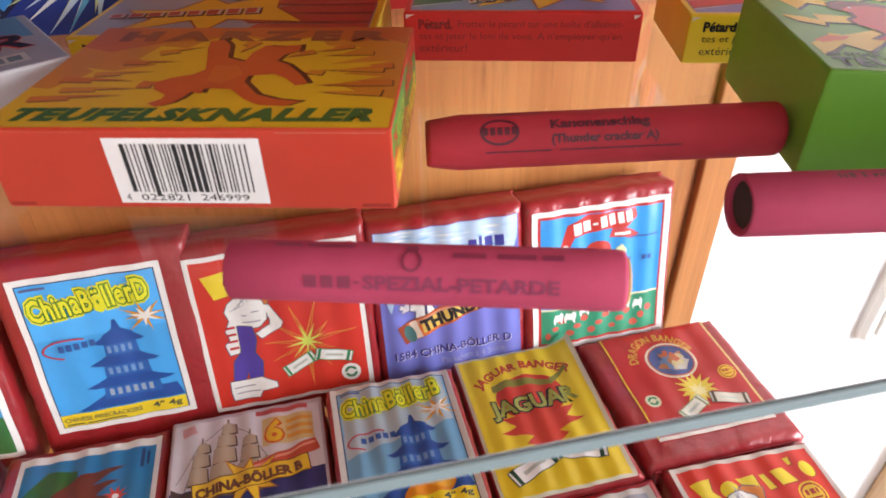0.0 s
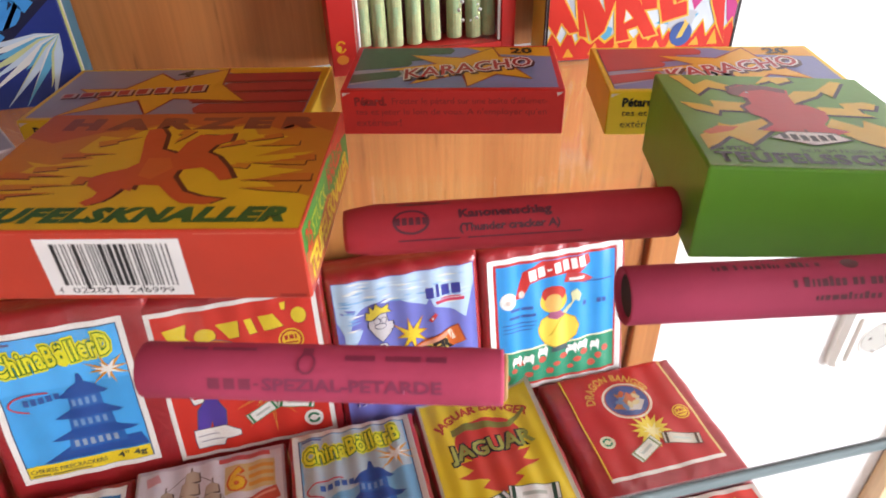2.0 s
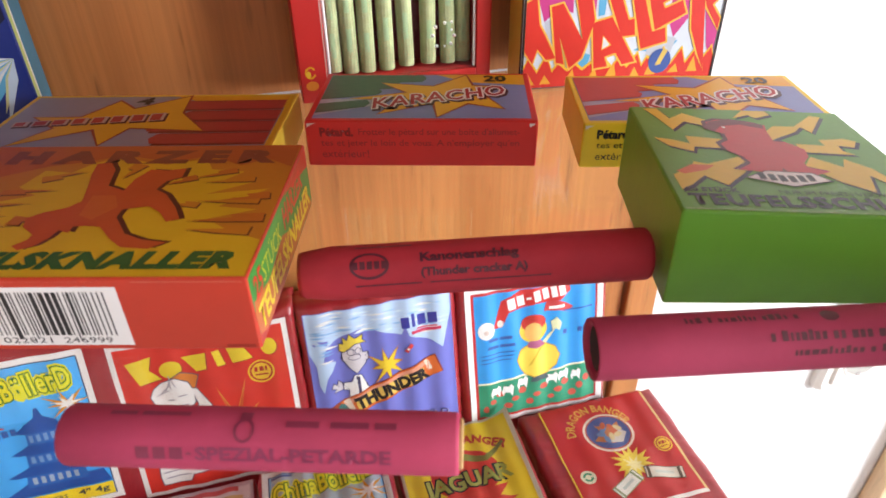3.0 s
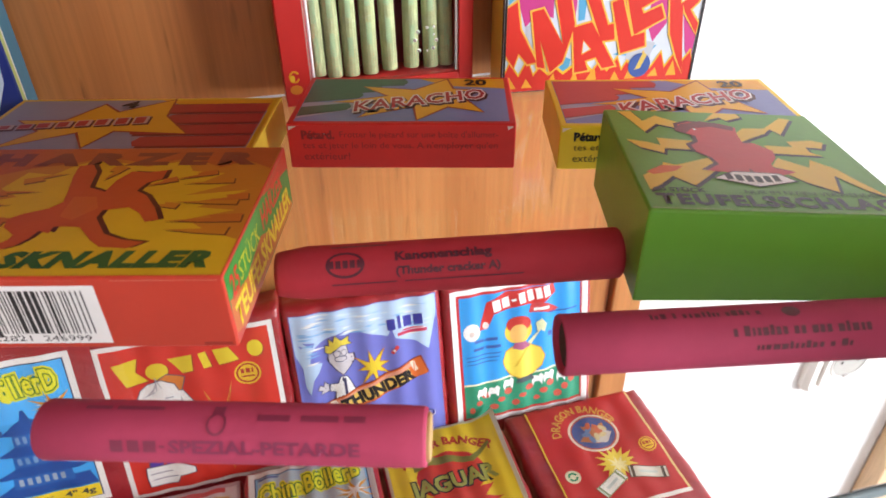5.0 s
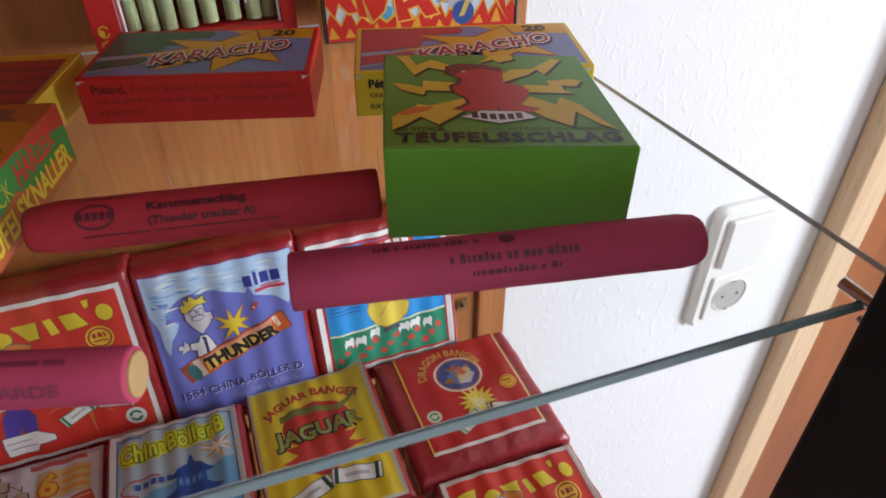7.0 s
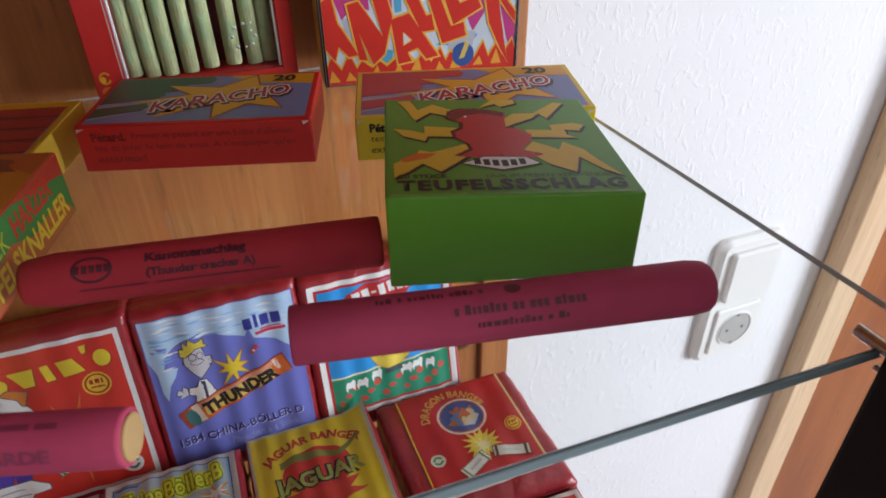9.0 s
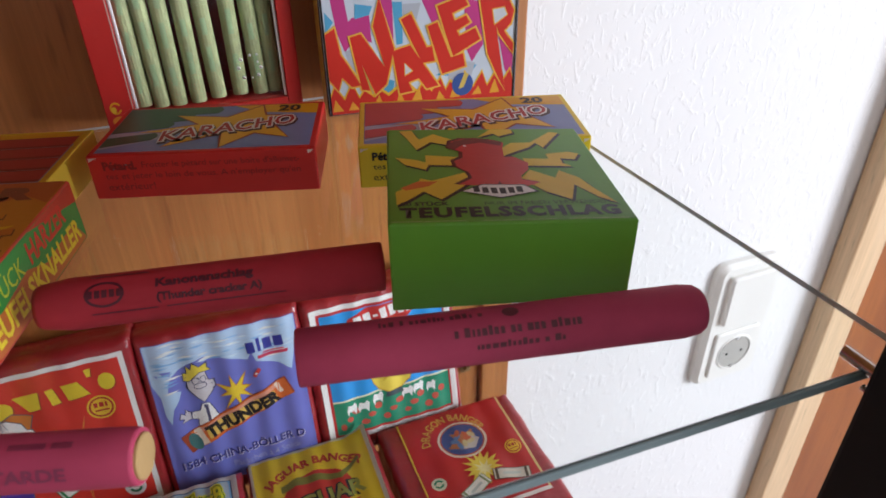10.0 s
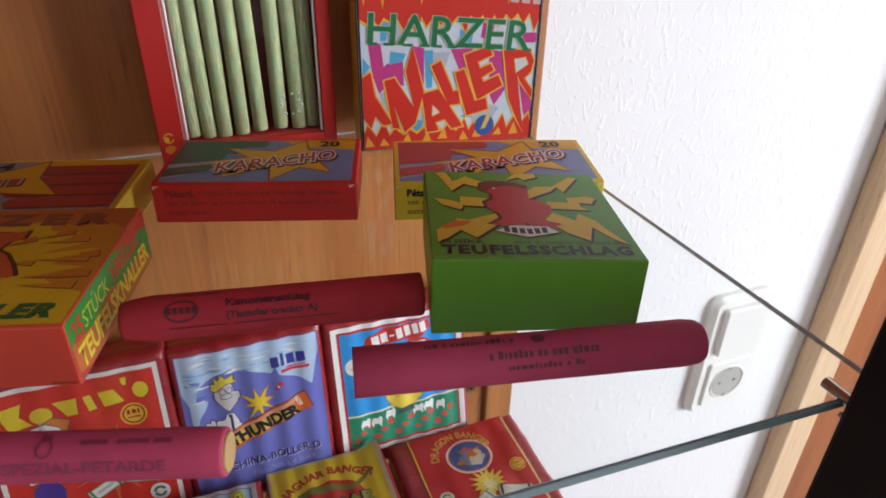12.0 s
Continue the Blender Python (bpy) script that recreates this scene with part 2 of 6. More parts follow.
class Canvas:
    """A printed face. place(x, y, lift) turns millimetres on the face into metres on the thing."""

    def __init__(self, parent, place, step=0.0, bounds=None, sheet=LAYER):
        self.parent, self.place, self.step, self.bounds, self.sheet = parent, place, step, bounds, sheet

    def lay(self, name, bm, color, layer, label="", rough=0.4):
        if self.step:
            bmesh.ops.triangulate(bm, faces=bm.faces[:])
            for axis in (0, 1):
                cs = [v.co[axis] for v in bm.verts]
                k = math.ceil(min(cs) / self.step)
                while k * self.step < max(cs):
                    at, no = [0, 0, 0], [0, 0, 0]
                    at[axis], no[axis] = k * self.step, 1
                    bmesh.ops.bisect_plane(bm, geom=bm.verts[:] + bm.edges[:] + bm.faces[:], plane_co=at, plane_no=no, dist=1e-4)
                    k += 1
        for v in bm.verts:
            x, y = v.co.x, v.co.y
            if self.bounds:
                x0, y0, x1, y1 = self.bounds
                x, y = min(max(x, x0), x1), min(max(y, y0), y1)
            v.co = self.place(x, y, layer * self.sheet)
        return part(name, bm, ink(color, rough), self.parent, label, smooth=bool(self.step))

    def fill(self, name, loops, color, layer, label=""):
        bm = bmesh.new()
        for loop in loops:
            bm.faces.new([bm.verts.new((x, y, 0)) for x, y in loop])
        bmesh.ops.remove_doubles(bm, verts=bm.verts[:], dist=1e-5)
        ob = self.lay(name, bm, color, layer, label)
        return tagged(ob, kind="stuff") if len(loops) > 2 and name in ("fine_print", "barcode", "stamp") else ob

    def rect(self, name, x0, y0, x1, y1, color, layer, label=""):
        return self.fill(name, [[(x0, y0), (x1, y0), (x1, y1), (x0, y1)]], color, layer, label)

    def bars(self, name, color, layer, rows, rot=0.0, at=(0, 0)):
        """Plain bars: rows of x0, y0, x1, y1, turned about at."""
        c, s = math.cos(radians(rot)), math.sin(radians(rot))
        turn = lambda x, y: (at[0] + c * x - s * y, at[1] + s * x + c * y)
        return self.fill(name, [[turn(x0, y0), turn(x1, y0), turn(x1, y1), turn(x0, y1)] for x0, y0, x1, y1 in rows], color, layer)

    def oval(self, name, cx, cy, rx, ry, color, layer, rot=0.0, n=28):
        c, s = math.cos(radians(rot)), math.sin(radians(rot))
        pts = [(rx * math.cos(k * math.tau / n), ry * math.sin(k * math.tau / n)) for k in range(n)]
        return self.fill(name, [[(cx + c * x - s * y, cy + s * x + c * y) for x, y in pts]], color, layer)

    def ring(self, name, cx, cy, rx, ry, wide, color, layer, a0=0.0, a1=360.0, n=32):
        loops = []
        for k in range(n):
            p, q = [radians(a0 + (a1 - a0) * j / n) for j in (k, k + 1)]
            loops.append([(cx + f * math.cos(a) * 1.0, cy + g * math.sin(a)) for f, g, a in ((rx, ry, p), (rx, ry, q), (rx - wide, ry - wide, q), (rx - wide, ry - wide, p))])
        return self.fill(name, loops, color, layer)

    def star(self, name, cx, cy, r0, r1, n, color, layer, rot=0.0, sx=1.0, sy=1.0, jitter=0.0, seed=1):
        rnd = random.Random(seed)
        pts = []
        for k in range(2 * n):
            r = (r0 if k % 2 else r1) * (1 + jitter * rnd.uniform(-1, 1))
            a = radians(rot) + k * math.pi / n
            pts.append((cx + sx * r * math.cos(a), cy + sy * r * math.sin(a)))
        return self.fill(name, [pts], color, layer)

    def text(self, body, x, y, width, height, color, layer, rot=0.0, bold=0.0, shear=0.0, bend=None, name="lettering", space=1.0):
        """Lettering whose box is width by height, its lower left corner at x, y; bend shifts single points."""
        td = bpy.data.curves.new("lettering", "FONT")
        td.body, td.size, td.offset, td.resolution_u, td.shear, td.space_character = body, 10.0, bold * 10.0 / height, 2, shear, space
        tmp = bpy.data.objects.new("lettering", td)
        me = bpy.data.meshes.new_from_object(tmp)
        bpy.data.objects.remove(tmp)
        bm = bmesh.new()
        bm.from_mesh(me)
        bpy.data.meshes.remove(me)
        bpy.data.curves.remove(td)
        if not bm.verts:
            bm.free()
            return None
        o = bold * 10.0 / height
        x0, x1 = min(v.co.x for v in bm.verts) + o, max(v.co.x for v in bm.verts) - o
        y0, y1 = min(v.co.y for v in bm.verts) + o, max(v.co.y for v in bm.verts) - o
        c, s = math.cos(radians(rot)), math.sin(radians(rot))
        for v in bm.verts:
            px, py = (v.co.x - x0) / (x1 - x0) * width, (v.co.y - y0) / (y1 - y0) * height
            if bend:
                px, py = bend(px, py)
            v.co = (x + c * px - s * py, y + s * px + c * py, 0)
        return self.lay(name, bm, color, layer)


def box(name, corner, angle, w, d, h, color, label, z=SHELF_Z, lean=0.0, sag=0.0):
    """A folded card box with tuck flaps; sizes in millimetres, corner its front left foot. Returns it with its top, front and right canvases."""
    ob = thing(name, Matrix.Translation((*corner, z)) @ pose(0, 0, 0, 0, 0, angle) @ pose(0, 0, 0, lean, 0, 0), label, "box", "cracker boxes")
    W, D, H = w / 1000, d / 1000, h / 1000
    bm = block(0, W, 0, D, 0.0002, H, 0.0007, 3)
    rnd = random.Random(int(w * 10 + d))
    for v in bm.verts:
        v.co.z -= sag * 0.001 * (1 - abs(2 * v.co.x / W - 1)) if v.co.z > H * 0.5 else 0
        v.co.x += rnd.uniform(-1, 1) * 0.00012
    part("carton", bm, ink(color), ob)
    part("tuck_flap", block(W * 0.04, W * 0.96, D, D + 0.0006, H * 0.12, H * 0.95, 0.0002), ink(color), ob)
    return ob


def top_of(ob, w, d, h, color, inset=0.6, label=""):
    face = part("top_print", block(inset / 1000, (w - inset) / 1000, inset / 1000, (d - inset) / 1000, h / 1000 - 0.0002, h / 1000 + 0.00003), ink(color), ob, label)
    return Canvas(face, lambda x, y, l: (x / 1000, y / 1000, h / 1000 + 0.00005 + l), bounds=(0.8, 0.8, w - 0.8, d - 0.8))


def front_of(ob, w, h, color, inset=0.6, label=""):
    face = part("front_print", block(inset / 1000, (w - inset) / 1000, -0.00003, 0.0002, (inset + 0.3) / 1000, (h - inset) / 1000), ink(color), ob, label)
    return Canvas(face, lambda x, y, l: (x / 1000, -0.00005 - l, y / 1000), bounds=(0.8, 0.8, w - 0.8, h - 0.8))


def right_of(ob, w, d, h, color, inset=0.6, label=""):
    face = part("side_print", block(w / 1000 - 0.0002, w / 1000 + 0.00003, inset / 1000, (d - inset) / 1000, (inset + 0.3) / 1000, (h - inset) / 1000), ink(color), ob, label)
    return Canvas(face, lambda x, y, l: (w / 1000 + 0.00005 + l, x / 1000, y / 1000), bounds=(0.8, 0.8, d - 0.8, h - 0.8))


def left_of(ob, d, h, color, inset=0.6, label=""):
    face = part("side_print", block(-0.00003, 0.0002, inset / 1000, (d - inset) / 1000, (inset + 0.3) / 1000, (h - inset) / 1000), ink(color), ob, label)
    return Canvas(face, lambda x, y, l: (-0.00005 - l, (d - x) / 1000, y / 1000))


def bolt(x, y, scale, rot, flip=1):
    """A lightning flash as a zigzag outline."""
    pts = [(0, 0), (7, 4.5), (6.5, 1.5), (15, 5.5), (14, 1.8), (21, 3), (20, -3), (12.5, -2.5), (12.8, 0.6), (5, -3.0), (5.6, 0.2)]
    c, s = math.cos(radians(rot)), math.sin(radians(rot))
    return [(x + scale * (c * px - s * py * flip), y + scale * (s * px + c * py * flip)) for px, py in pts]


def outlined(cv, body, x, y, w, h, fill_color, edge, layer, rim=0.5, **kw):
    cv.text(body, x, y, w, h, edge, layer, bold=rim, name="lettering_outline", **kw)
    cv.text(body, x, y, w, h, fill_color, layer + 1, **kw)


BROWN, TAN, LIME, PALE = (0.12, 0.03, 0.015), (0.6, 0.42, 0.2), (0.6, 0.62, 0.03), (0.45, 0.55, 0.36)


# orange box with a flame picture
def flame_box():
    w, d, h = 91.2, 66.7, 20.6
    ob = box("cracker_box", (-0.0908, 0.1602), -15.6, w, d, h, (0.5, 0.045, 0.022), "red cracker box with yellow flame picture and barcode, on glass", sag=0.5)
    cv = top_of(ob, w, d, h, (0.58, 0.24, 0.025), label="yellow and orange flame picture")
    cv.fill("red_field", [[(0.8, 65.9), (90.4, 65.9), (90.4, 52), (83, 57), (76, 53), (66, 59), (55, 55.5), (40, 60), (33, 56), (22, 53), (10, 46), (0.8, 50)]], (0.5, 0.13, 0.03), 1, "orange red upper field")
    flames = [(0.8, 22), (6, 21), (12, 32), (8.4, 34.8), (16.7, 32.5), (26.7, 36.3), (20, 41), (22.4, 50.5), (30.2, 49), (34.3, 55.1), (39.6, 58.3), (54.9, 53.6), (65.3, 57.3), (68.7, 50.6), (78.2, 49.1), (73.2, 43.4), (81.7, 42.6), (71.2, 36.6), (87.2, 39.3), (76.3, 30.2), (86.4, 28.6), (75.3, 24.2), (82.4, 18.5), (90.4, 14.9), (90.4, 0.8), (0.8, 0.8)]
    cv.fill("flame", [flames], (0.7, 0.46, 0.018), 2, "bright yellow flames")
    # tongues licking in from both sides, each with a dark edge
    rnd = random.Random(4)
    for k, (x, y, L, rot) in enumerate(((4, 15, 22, 6), (9, 20.5, 20, 2), (6, 27, 19, -4), (13, 30, 15, 8), (17, 38, 15, 3), (24, 45, 12, 22), (27, 24, 8, -6), (87, 19, 16, 176), (89, 25, 19, 183), (86, 33, 17, 178), (88, 36, 13, 190), (82, 45, 14, 186), (76, 50, 12, 200), (71, 31, 9, 170), (66, 46, 9, 205), (48, 54, 9, 250))):
        c, q = math.cos(radians(rot)), math.sin(radians(rot))
        wide = rnd.uniform(1.3, 2.2)
        turn = lambda u, v: (min(max(x + c * u - q * v, 1.2), 90), y + q * u + c * v)
        loop = [turn(0, -wide), turn(L * 0.45, -wide * 0.9), turn(L * 0.4, -wide * 0.1), turn(L, wide * 0.3), turn(L * 0.5, wide * 0.8), turn(0, wide)]
        cv.fill("flame_edge", [[(a + 0.5, b - 0.6) for a, b in loop]], (0.16, 0.05, 0.02), 2.6 + k * 0.02)
        cv.fill("flame_tongue", [loop], ((0.56, 0.17, 0.025), (0.6, 0.24, 0.02))[k % 2], 3.1 + k * 0.02)
    # a plain leaping shape
    shape = [(36.4, 47.5), (35.1, 54.2), (38.8, 55.1), (41.8, 50.5), (43.8, 41.3), (49.0, 38.6), (49.5, 45.2), (51.8, 50.5), (56.8, 49.9), (61.5, 51.2), (61.9, 45.9), (58.5, 43.6), (57.4, 39.1), (61.0, 36.5), (65.6, 29.9), (68.6, 24.1), (65.7, 22.9), (62.5, 27.4), (58.8, 30.3), (52.7, 28.8), (52.7, 25.1), (57.8, 17.6), (63.0, 15.0), (69.0, 13.8), (65.8, 11.1), (59.2, 11.8), (55.6, 14.9), (50.6, 20.7), (46.6, 21.1), (44.0, 21.0), (44.3, 17.9), (41.4, 19.2), (40.7, 15.8), (39.0, 12.6), (36.0, 10.7), (33.7, 12.5), (35.9, 15.1), (36.1, 17.3), (31.8, 20.9), (30.6, 24.9), (33.5, 27.6), (38.3, 29.9), (40.5, 33.2), (38.8, 39.6)]
    cv.fill("shadow_print", [[(x + 1.3, y + 0.4) for x, y in shape]], BROWN, 4)
    cv.fill("leaping_shape", [shape], (0.55, 0.1, 0.025), 5)
    cv.fill("highlight_print", [[(42, 36), (48, 36), (51, 30), (47, 24), (43, 26)]], (0.6, 0.15, 0.03), 5.4)
    cv.text("TEUFELSKNALLER", 5.6, 3.6, 80.5, 6.0, (0.04, 0.13, 0.03), 6, bold=0.4, space=1.12, shear=0.25)
    cv.text("HARZER", 9.5, 55.0, 75, 7.0, (0.26, 0.075, 0.04), 3.6, bold=0.5, space=1.5)
    fr = front_of(ob, w, h, (0.5, 0.045, 0.022))
    # paler strips paint the highlight along the upper front edge
    fr.bars("worn_edge", (0.56, 0.16, 0.1), 0.8, [(1, h - 0.9, 24, h - 0.6), (27, h - 0.85, 58, h - 0.6), (66, h - 1.0, 90, h - 0.6)])
    for x0, x1 in ((0.9, 6.8), (83.4, 90.0)):
        fr.rect("flap_seam", x0, 1.0, x1, 1.9, (0.3, 0.02, 0.012), 0.9)
    fr.rect("sticker", 27.4, 1.8, 62.2, 18.4, WHITE, 1, "white barcode sticker")
    rnd = random.Random(9)
    rows, x = [], 31.0
    while x < 58.8:
        wd = rnd.choice((0.35, 0.35, 0.7, 1.05))
        rows.append((x, 4.8 if rnd.random() < 0.85 else 3.6, min(x + wd, 59.4), 17.0))
        x += wd + rnd.choice((0.35, 0.45, 0.8))
    fr.bars("barcode", BLACK, 2, rows)
    fr.text("4", 28.9, 2.5, 1.1, 1.7, BLACK, 2)
    fr.text("022821", 32.4, 2.5, 11.2, 1.7, BLACK, 2)
    fr.text("246999", 46.4, 2.5, 11.2, 1.7, BLACK, 2)
    rt = right_of(ob, w, d, h, (0.035, 0.27, 0.05), label="green side with yellow lettering")
    rt.fill("orange_field", [[(1, 1.2), (66, 1.2), (60, 9), (40, 8), (30, 12), (14, 10), (1, 13)]], (0.55, 0.15, 0.03), 1)
    rt.text("STÜCK", 10, 11.8, 19, 6.4, LIME, 2)
    rt.text("25", 3, 11.8, 6, 6.0, RED, 2, bold=0.15)
    rt.text("HARZER", 33, 12.0, 24, 6.0, RED, 2, bold=0.2)
    rt.text("TEUFELSKNALLER", 3, 3.2, 60, 6.6, (0.85, 0.68, 0.03), 3, bold=0.2)


flame_box()


def grow(loop, by):
    """A polygon pushed outwards by a width, for printed outlines."""
    area = sum(a[0] * b[1] - b[0] * a[1] for a, b in zip(loop, loop[1:] + loop[:1]))
    sign = 1 if area > 0 else -1
    out = []
    for i, p in enumerate(loop):
        a, b = Vector(loop[i - 1]), Vector(loop[(i + 1) % len(loop)])
        p = Vector(p)
        e, f = (p - a).normalized(), (b - p).normalized()
        n0, n1 = Vector((e.y, -e.x)) * sign, Vector((f.y, -f.x)) * sign
        n = n0 + n1
        q = p + n * min(by / max(1 + n0.dot(n1), 0.35), by * 1.6)
        out.append((q.x, q.y))
    return out


# flat boxes of one series
def series_box(corner, angle, w, d, h, side, sticks, word, count, label, sticks_right=False):
    ob = box("cracker_box", corner, angle, w, d, h, side, label, sag=0.3)
    cv = top_of(ob, w, d, h, side)
    cv.rect("field", 2.2, 2.2, w - 2.2, d - 2.2, (0.2, 0.24, 0.46) if not sticks_right else (0.3, 0.29, 0.38), 1, "lilac blue field")
    cv.fill("corner_band", [[(w * 0.55, d - 2.2), (w - 2.2, d - 2.2), (w - 2.2, d * 0.72), (w * 0.7, d * 0.78)]], GOLD, 2)
    deep = tuple(c * 0.55 for c in sticks)
    if sticks_right:
        for k in range(4):
            y, x0 = d * (0.17 + 0.2 * k), w * (0.64 - 0.045 * ((k + 1) % 3))
            cv.fill("stick_shade", [[(x0 + 1, y - 5.2), (w - 2.6, y - 4.6), (w - 2.6, y + 4.8), (x0 + 1, y + 4.2)]], deep, 3 + k * 0.2)
            cv.fill("stick_print", [[(x0, y - 3.6), (w - 2.6, y - 3.0), (w - 2.6, y + 4.4), (x0, y + 3.8), (x0 - 1.6, y)]], sticks, 3.1 + k * 0.2)
    else:
        # a fan of sticks reaching in from one corner
        for k, (x1, y0, y1, wide) in enumerate(((0.48, 0.86, 0.88, 4.4), (0.36, 0.66, 0.74, 4.6), (0.28, 0.5, 0.58, 3.6), (0.24, 0.24, 0.34, 3.8))):
            loop = [(2.4, d * y0 - wide), (w * x1, d * y1 - wide * 0.8), (w * x1 + 1.5, d * y1), (w * x1, d * y1 + wide * 0.8), (2.4, d * y0 + wide)]
            cv.fill("stick_shade", [[(x, min(y, d - 2.4) - 0.8) for x, y in loop]], deep, 3 + k * 0.2)
            cv.fill("stick_print", [[(x, min(y, d - 2.4)) for x, y in loop]], sticks, 3.1 + k * 0.2)
    cx, cy = (w * 0.4, d * 0.5) if sticks_right else (w * 0.58, d * 0.46)
    if not sticks_right:
        cv.fill("band", [[(2.4, d * 0.1), (w * 0.3, d * 0.3), (w * 0.33, d * 0.42), (2.4, d * 0.42)]], (0.36, 0.37, 0.46), 2.6)
    if sticks_right:
        burst = [(w * x, d * y) for x, y in ((0.1, 0.56), (0.27, 0.55), (0.35, 0.86), (0.43, 0.7), (0.6, 0.95), (0.62, 0.62), (0.74, 0.3), (0.48, 0.36), (0.43, 0.08), (0.36, 0.34), (0.12, 0.06), (0.22, 0.36))]
        cv.fill("star_edge", [grow(burst, 0.9)], (0.33, 0.05, 0.02), 5)
        cv.fill("star", [burst], (0.7, 0.38, 0.015), 6)
    else:
        burst = [(w * x, d * y) for x, y in ((0.16, 0.42), (0.42, 0.55), (0.29, 0.76), (0.54, 0.68), (0.69, 0.93), (0.72, 0.7), (0.82, 0.68), (0.77, 0.5), (0.86, 0.22), (0.7, 0.33), (0.57, 0.07), (0.55, 0.34), (0.31, 0.12), (0.4, 0.4))]
        cv.fill("star_edge", [grow(burst, 0.9)], (0.33, 0.05, 0.02), 5)
        cv.fill("star", [burst], (0.74, 0.4, 0.015), 6)
        tx, ty, tw, th, tilt = w * 0.28, d * 0.22, w * 0.63, d * 0.2, 16
    if sticks_right:
        # a slanting word that cannot be made out
        rnd = random.Random(6)
        rows = [(w * (0.06 + 0.066 * k), -1.5 - 0.16 * k, w * (0.06 + 0.066 * k) + 4.8, 2.2 + 0.2 * k) for k in range(8)]
        cv.bars("word_shadow", (0.1, 0.012, 0.012), 7, [(a + 0.5, b - 1.4, c + 1.2, e - 0.4) for a, b, c, e in rows], 7, (0, d * 0.4))
        cv.bars("word_edge", (0.5, 0.36, 0.33), 8, [(a - 0.2, b - 0.1, c + 0.3, e + 0.25) for a, b, c, e in rows], 7, (0, d * 0.4))
        cv.bars("word_bar", (0.42, 0.03, 0.03), 9, [(a + rnd.uniform(0, 0.8), b + 0.3, c - rnd.uniform(0, 1.2), e - 0.3) for a, b, c, e in rows], 7, (0, d * 0.4))
    else:
        cv.text(word, tx + 0.7, ty - 1.3, tw, th, (0.06, 0.01, 0.012), 7, rot=tilt, bold=0.9, shear=0.3, name="word_shadow", space=1.05)
        cv.text(word, tx, ty, tw, th, (0.74, 0.7, 0.68), 8, rot=tilt, bold=0.75, shear=0.3, name="lettering_outline", space=1.05)
        cv.text(word, tx, ty, tw, th, (0.4, 0.02, 0.02), 9, rot=tilt, bold=0.15, shear=0.3, space=1.05)
    cv.text(count, w * (0.42 if sticks_right else 0.78), d * 0.79, w * 0.045 * len(count) + 1, d * 0.13, BLACK, 9, bold=0.2)
    fr = front_of(ob, w, h, side)
    dark = (0.24, 0.016, 0.014) if side[1] < 0.1 else BLACK
    fr.text("Pétard.", 5, h - 5.4, 11, 2.9, dark, 1, bold=0.14)
    fr.text("Frotter le pétard sur une boîte d'allumet-", 18, h - 5.6, w - 24, 3.0, dark, 1)
    fr.text("tes et jeter le loin de vous. A n'employer qu'en", 5, h - 9.6, w - 11, 3.0, dark, 1)
    fr.text("extérieur!", 5, h - 13.2, 16, 2.7, dark, 1)
    wear = random.Random(int(w))
    x = 1.0
    while x < w - 6:
        run = wear.uniform(2, 9)
        fr.rect("worn_edge", x, h - 0.55 - wear.uniform(0, 0.2), min(x + run, w - 1), h - 0.2, tuple(min(1, c * 0.8 + 0.2) for c in side), 1.5)
        x += run + wear.uniform(1, 6)
    for x in (0.5, w - 3.0):
        fr.fill("worn_edge", [[(x, h - 0.3), (x + 3.2, h - 0.35), (x + 1.8, h - 1.3), (x + 0.3, h - 2.2)]], (0.7, 0.6, 0.55), 2)
    return ob


series_box((0.0168, 0.22675), -16.9, 78.0, 46.6, 16.8, (0.6, 0.022, 0.016), (0.05, 0.12, 0.065), "KARACHO", "20", "flat red cracker box with lilac lid and yellow star")
series_box((0.1052, 0.1990), -16.3, 83.6, 45.5, 16.4, (0.78, 0.56, 0.02), (0.5, 0.06, 0.05), "KARACHO", "20", "flat yellow cracker box with lilac lid and red sticks")
long_box = series_box((-0.0900, 0.239), -15.5, 98, 48, 14.5, (0.76, 0.5, 0.02), (0.4, 0.04, 0.035), "", "4", "long yellow cracker box picturing four red sticks", sticks_right=True)
flap = part("open_flap", block(0.0975, 0.0987, 0.002, 0.047, 0.0006, 0.0150, 0.0003), ink((0.8, 0.56, 0.05)), long_box, "yellow side flap with bent corner")


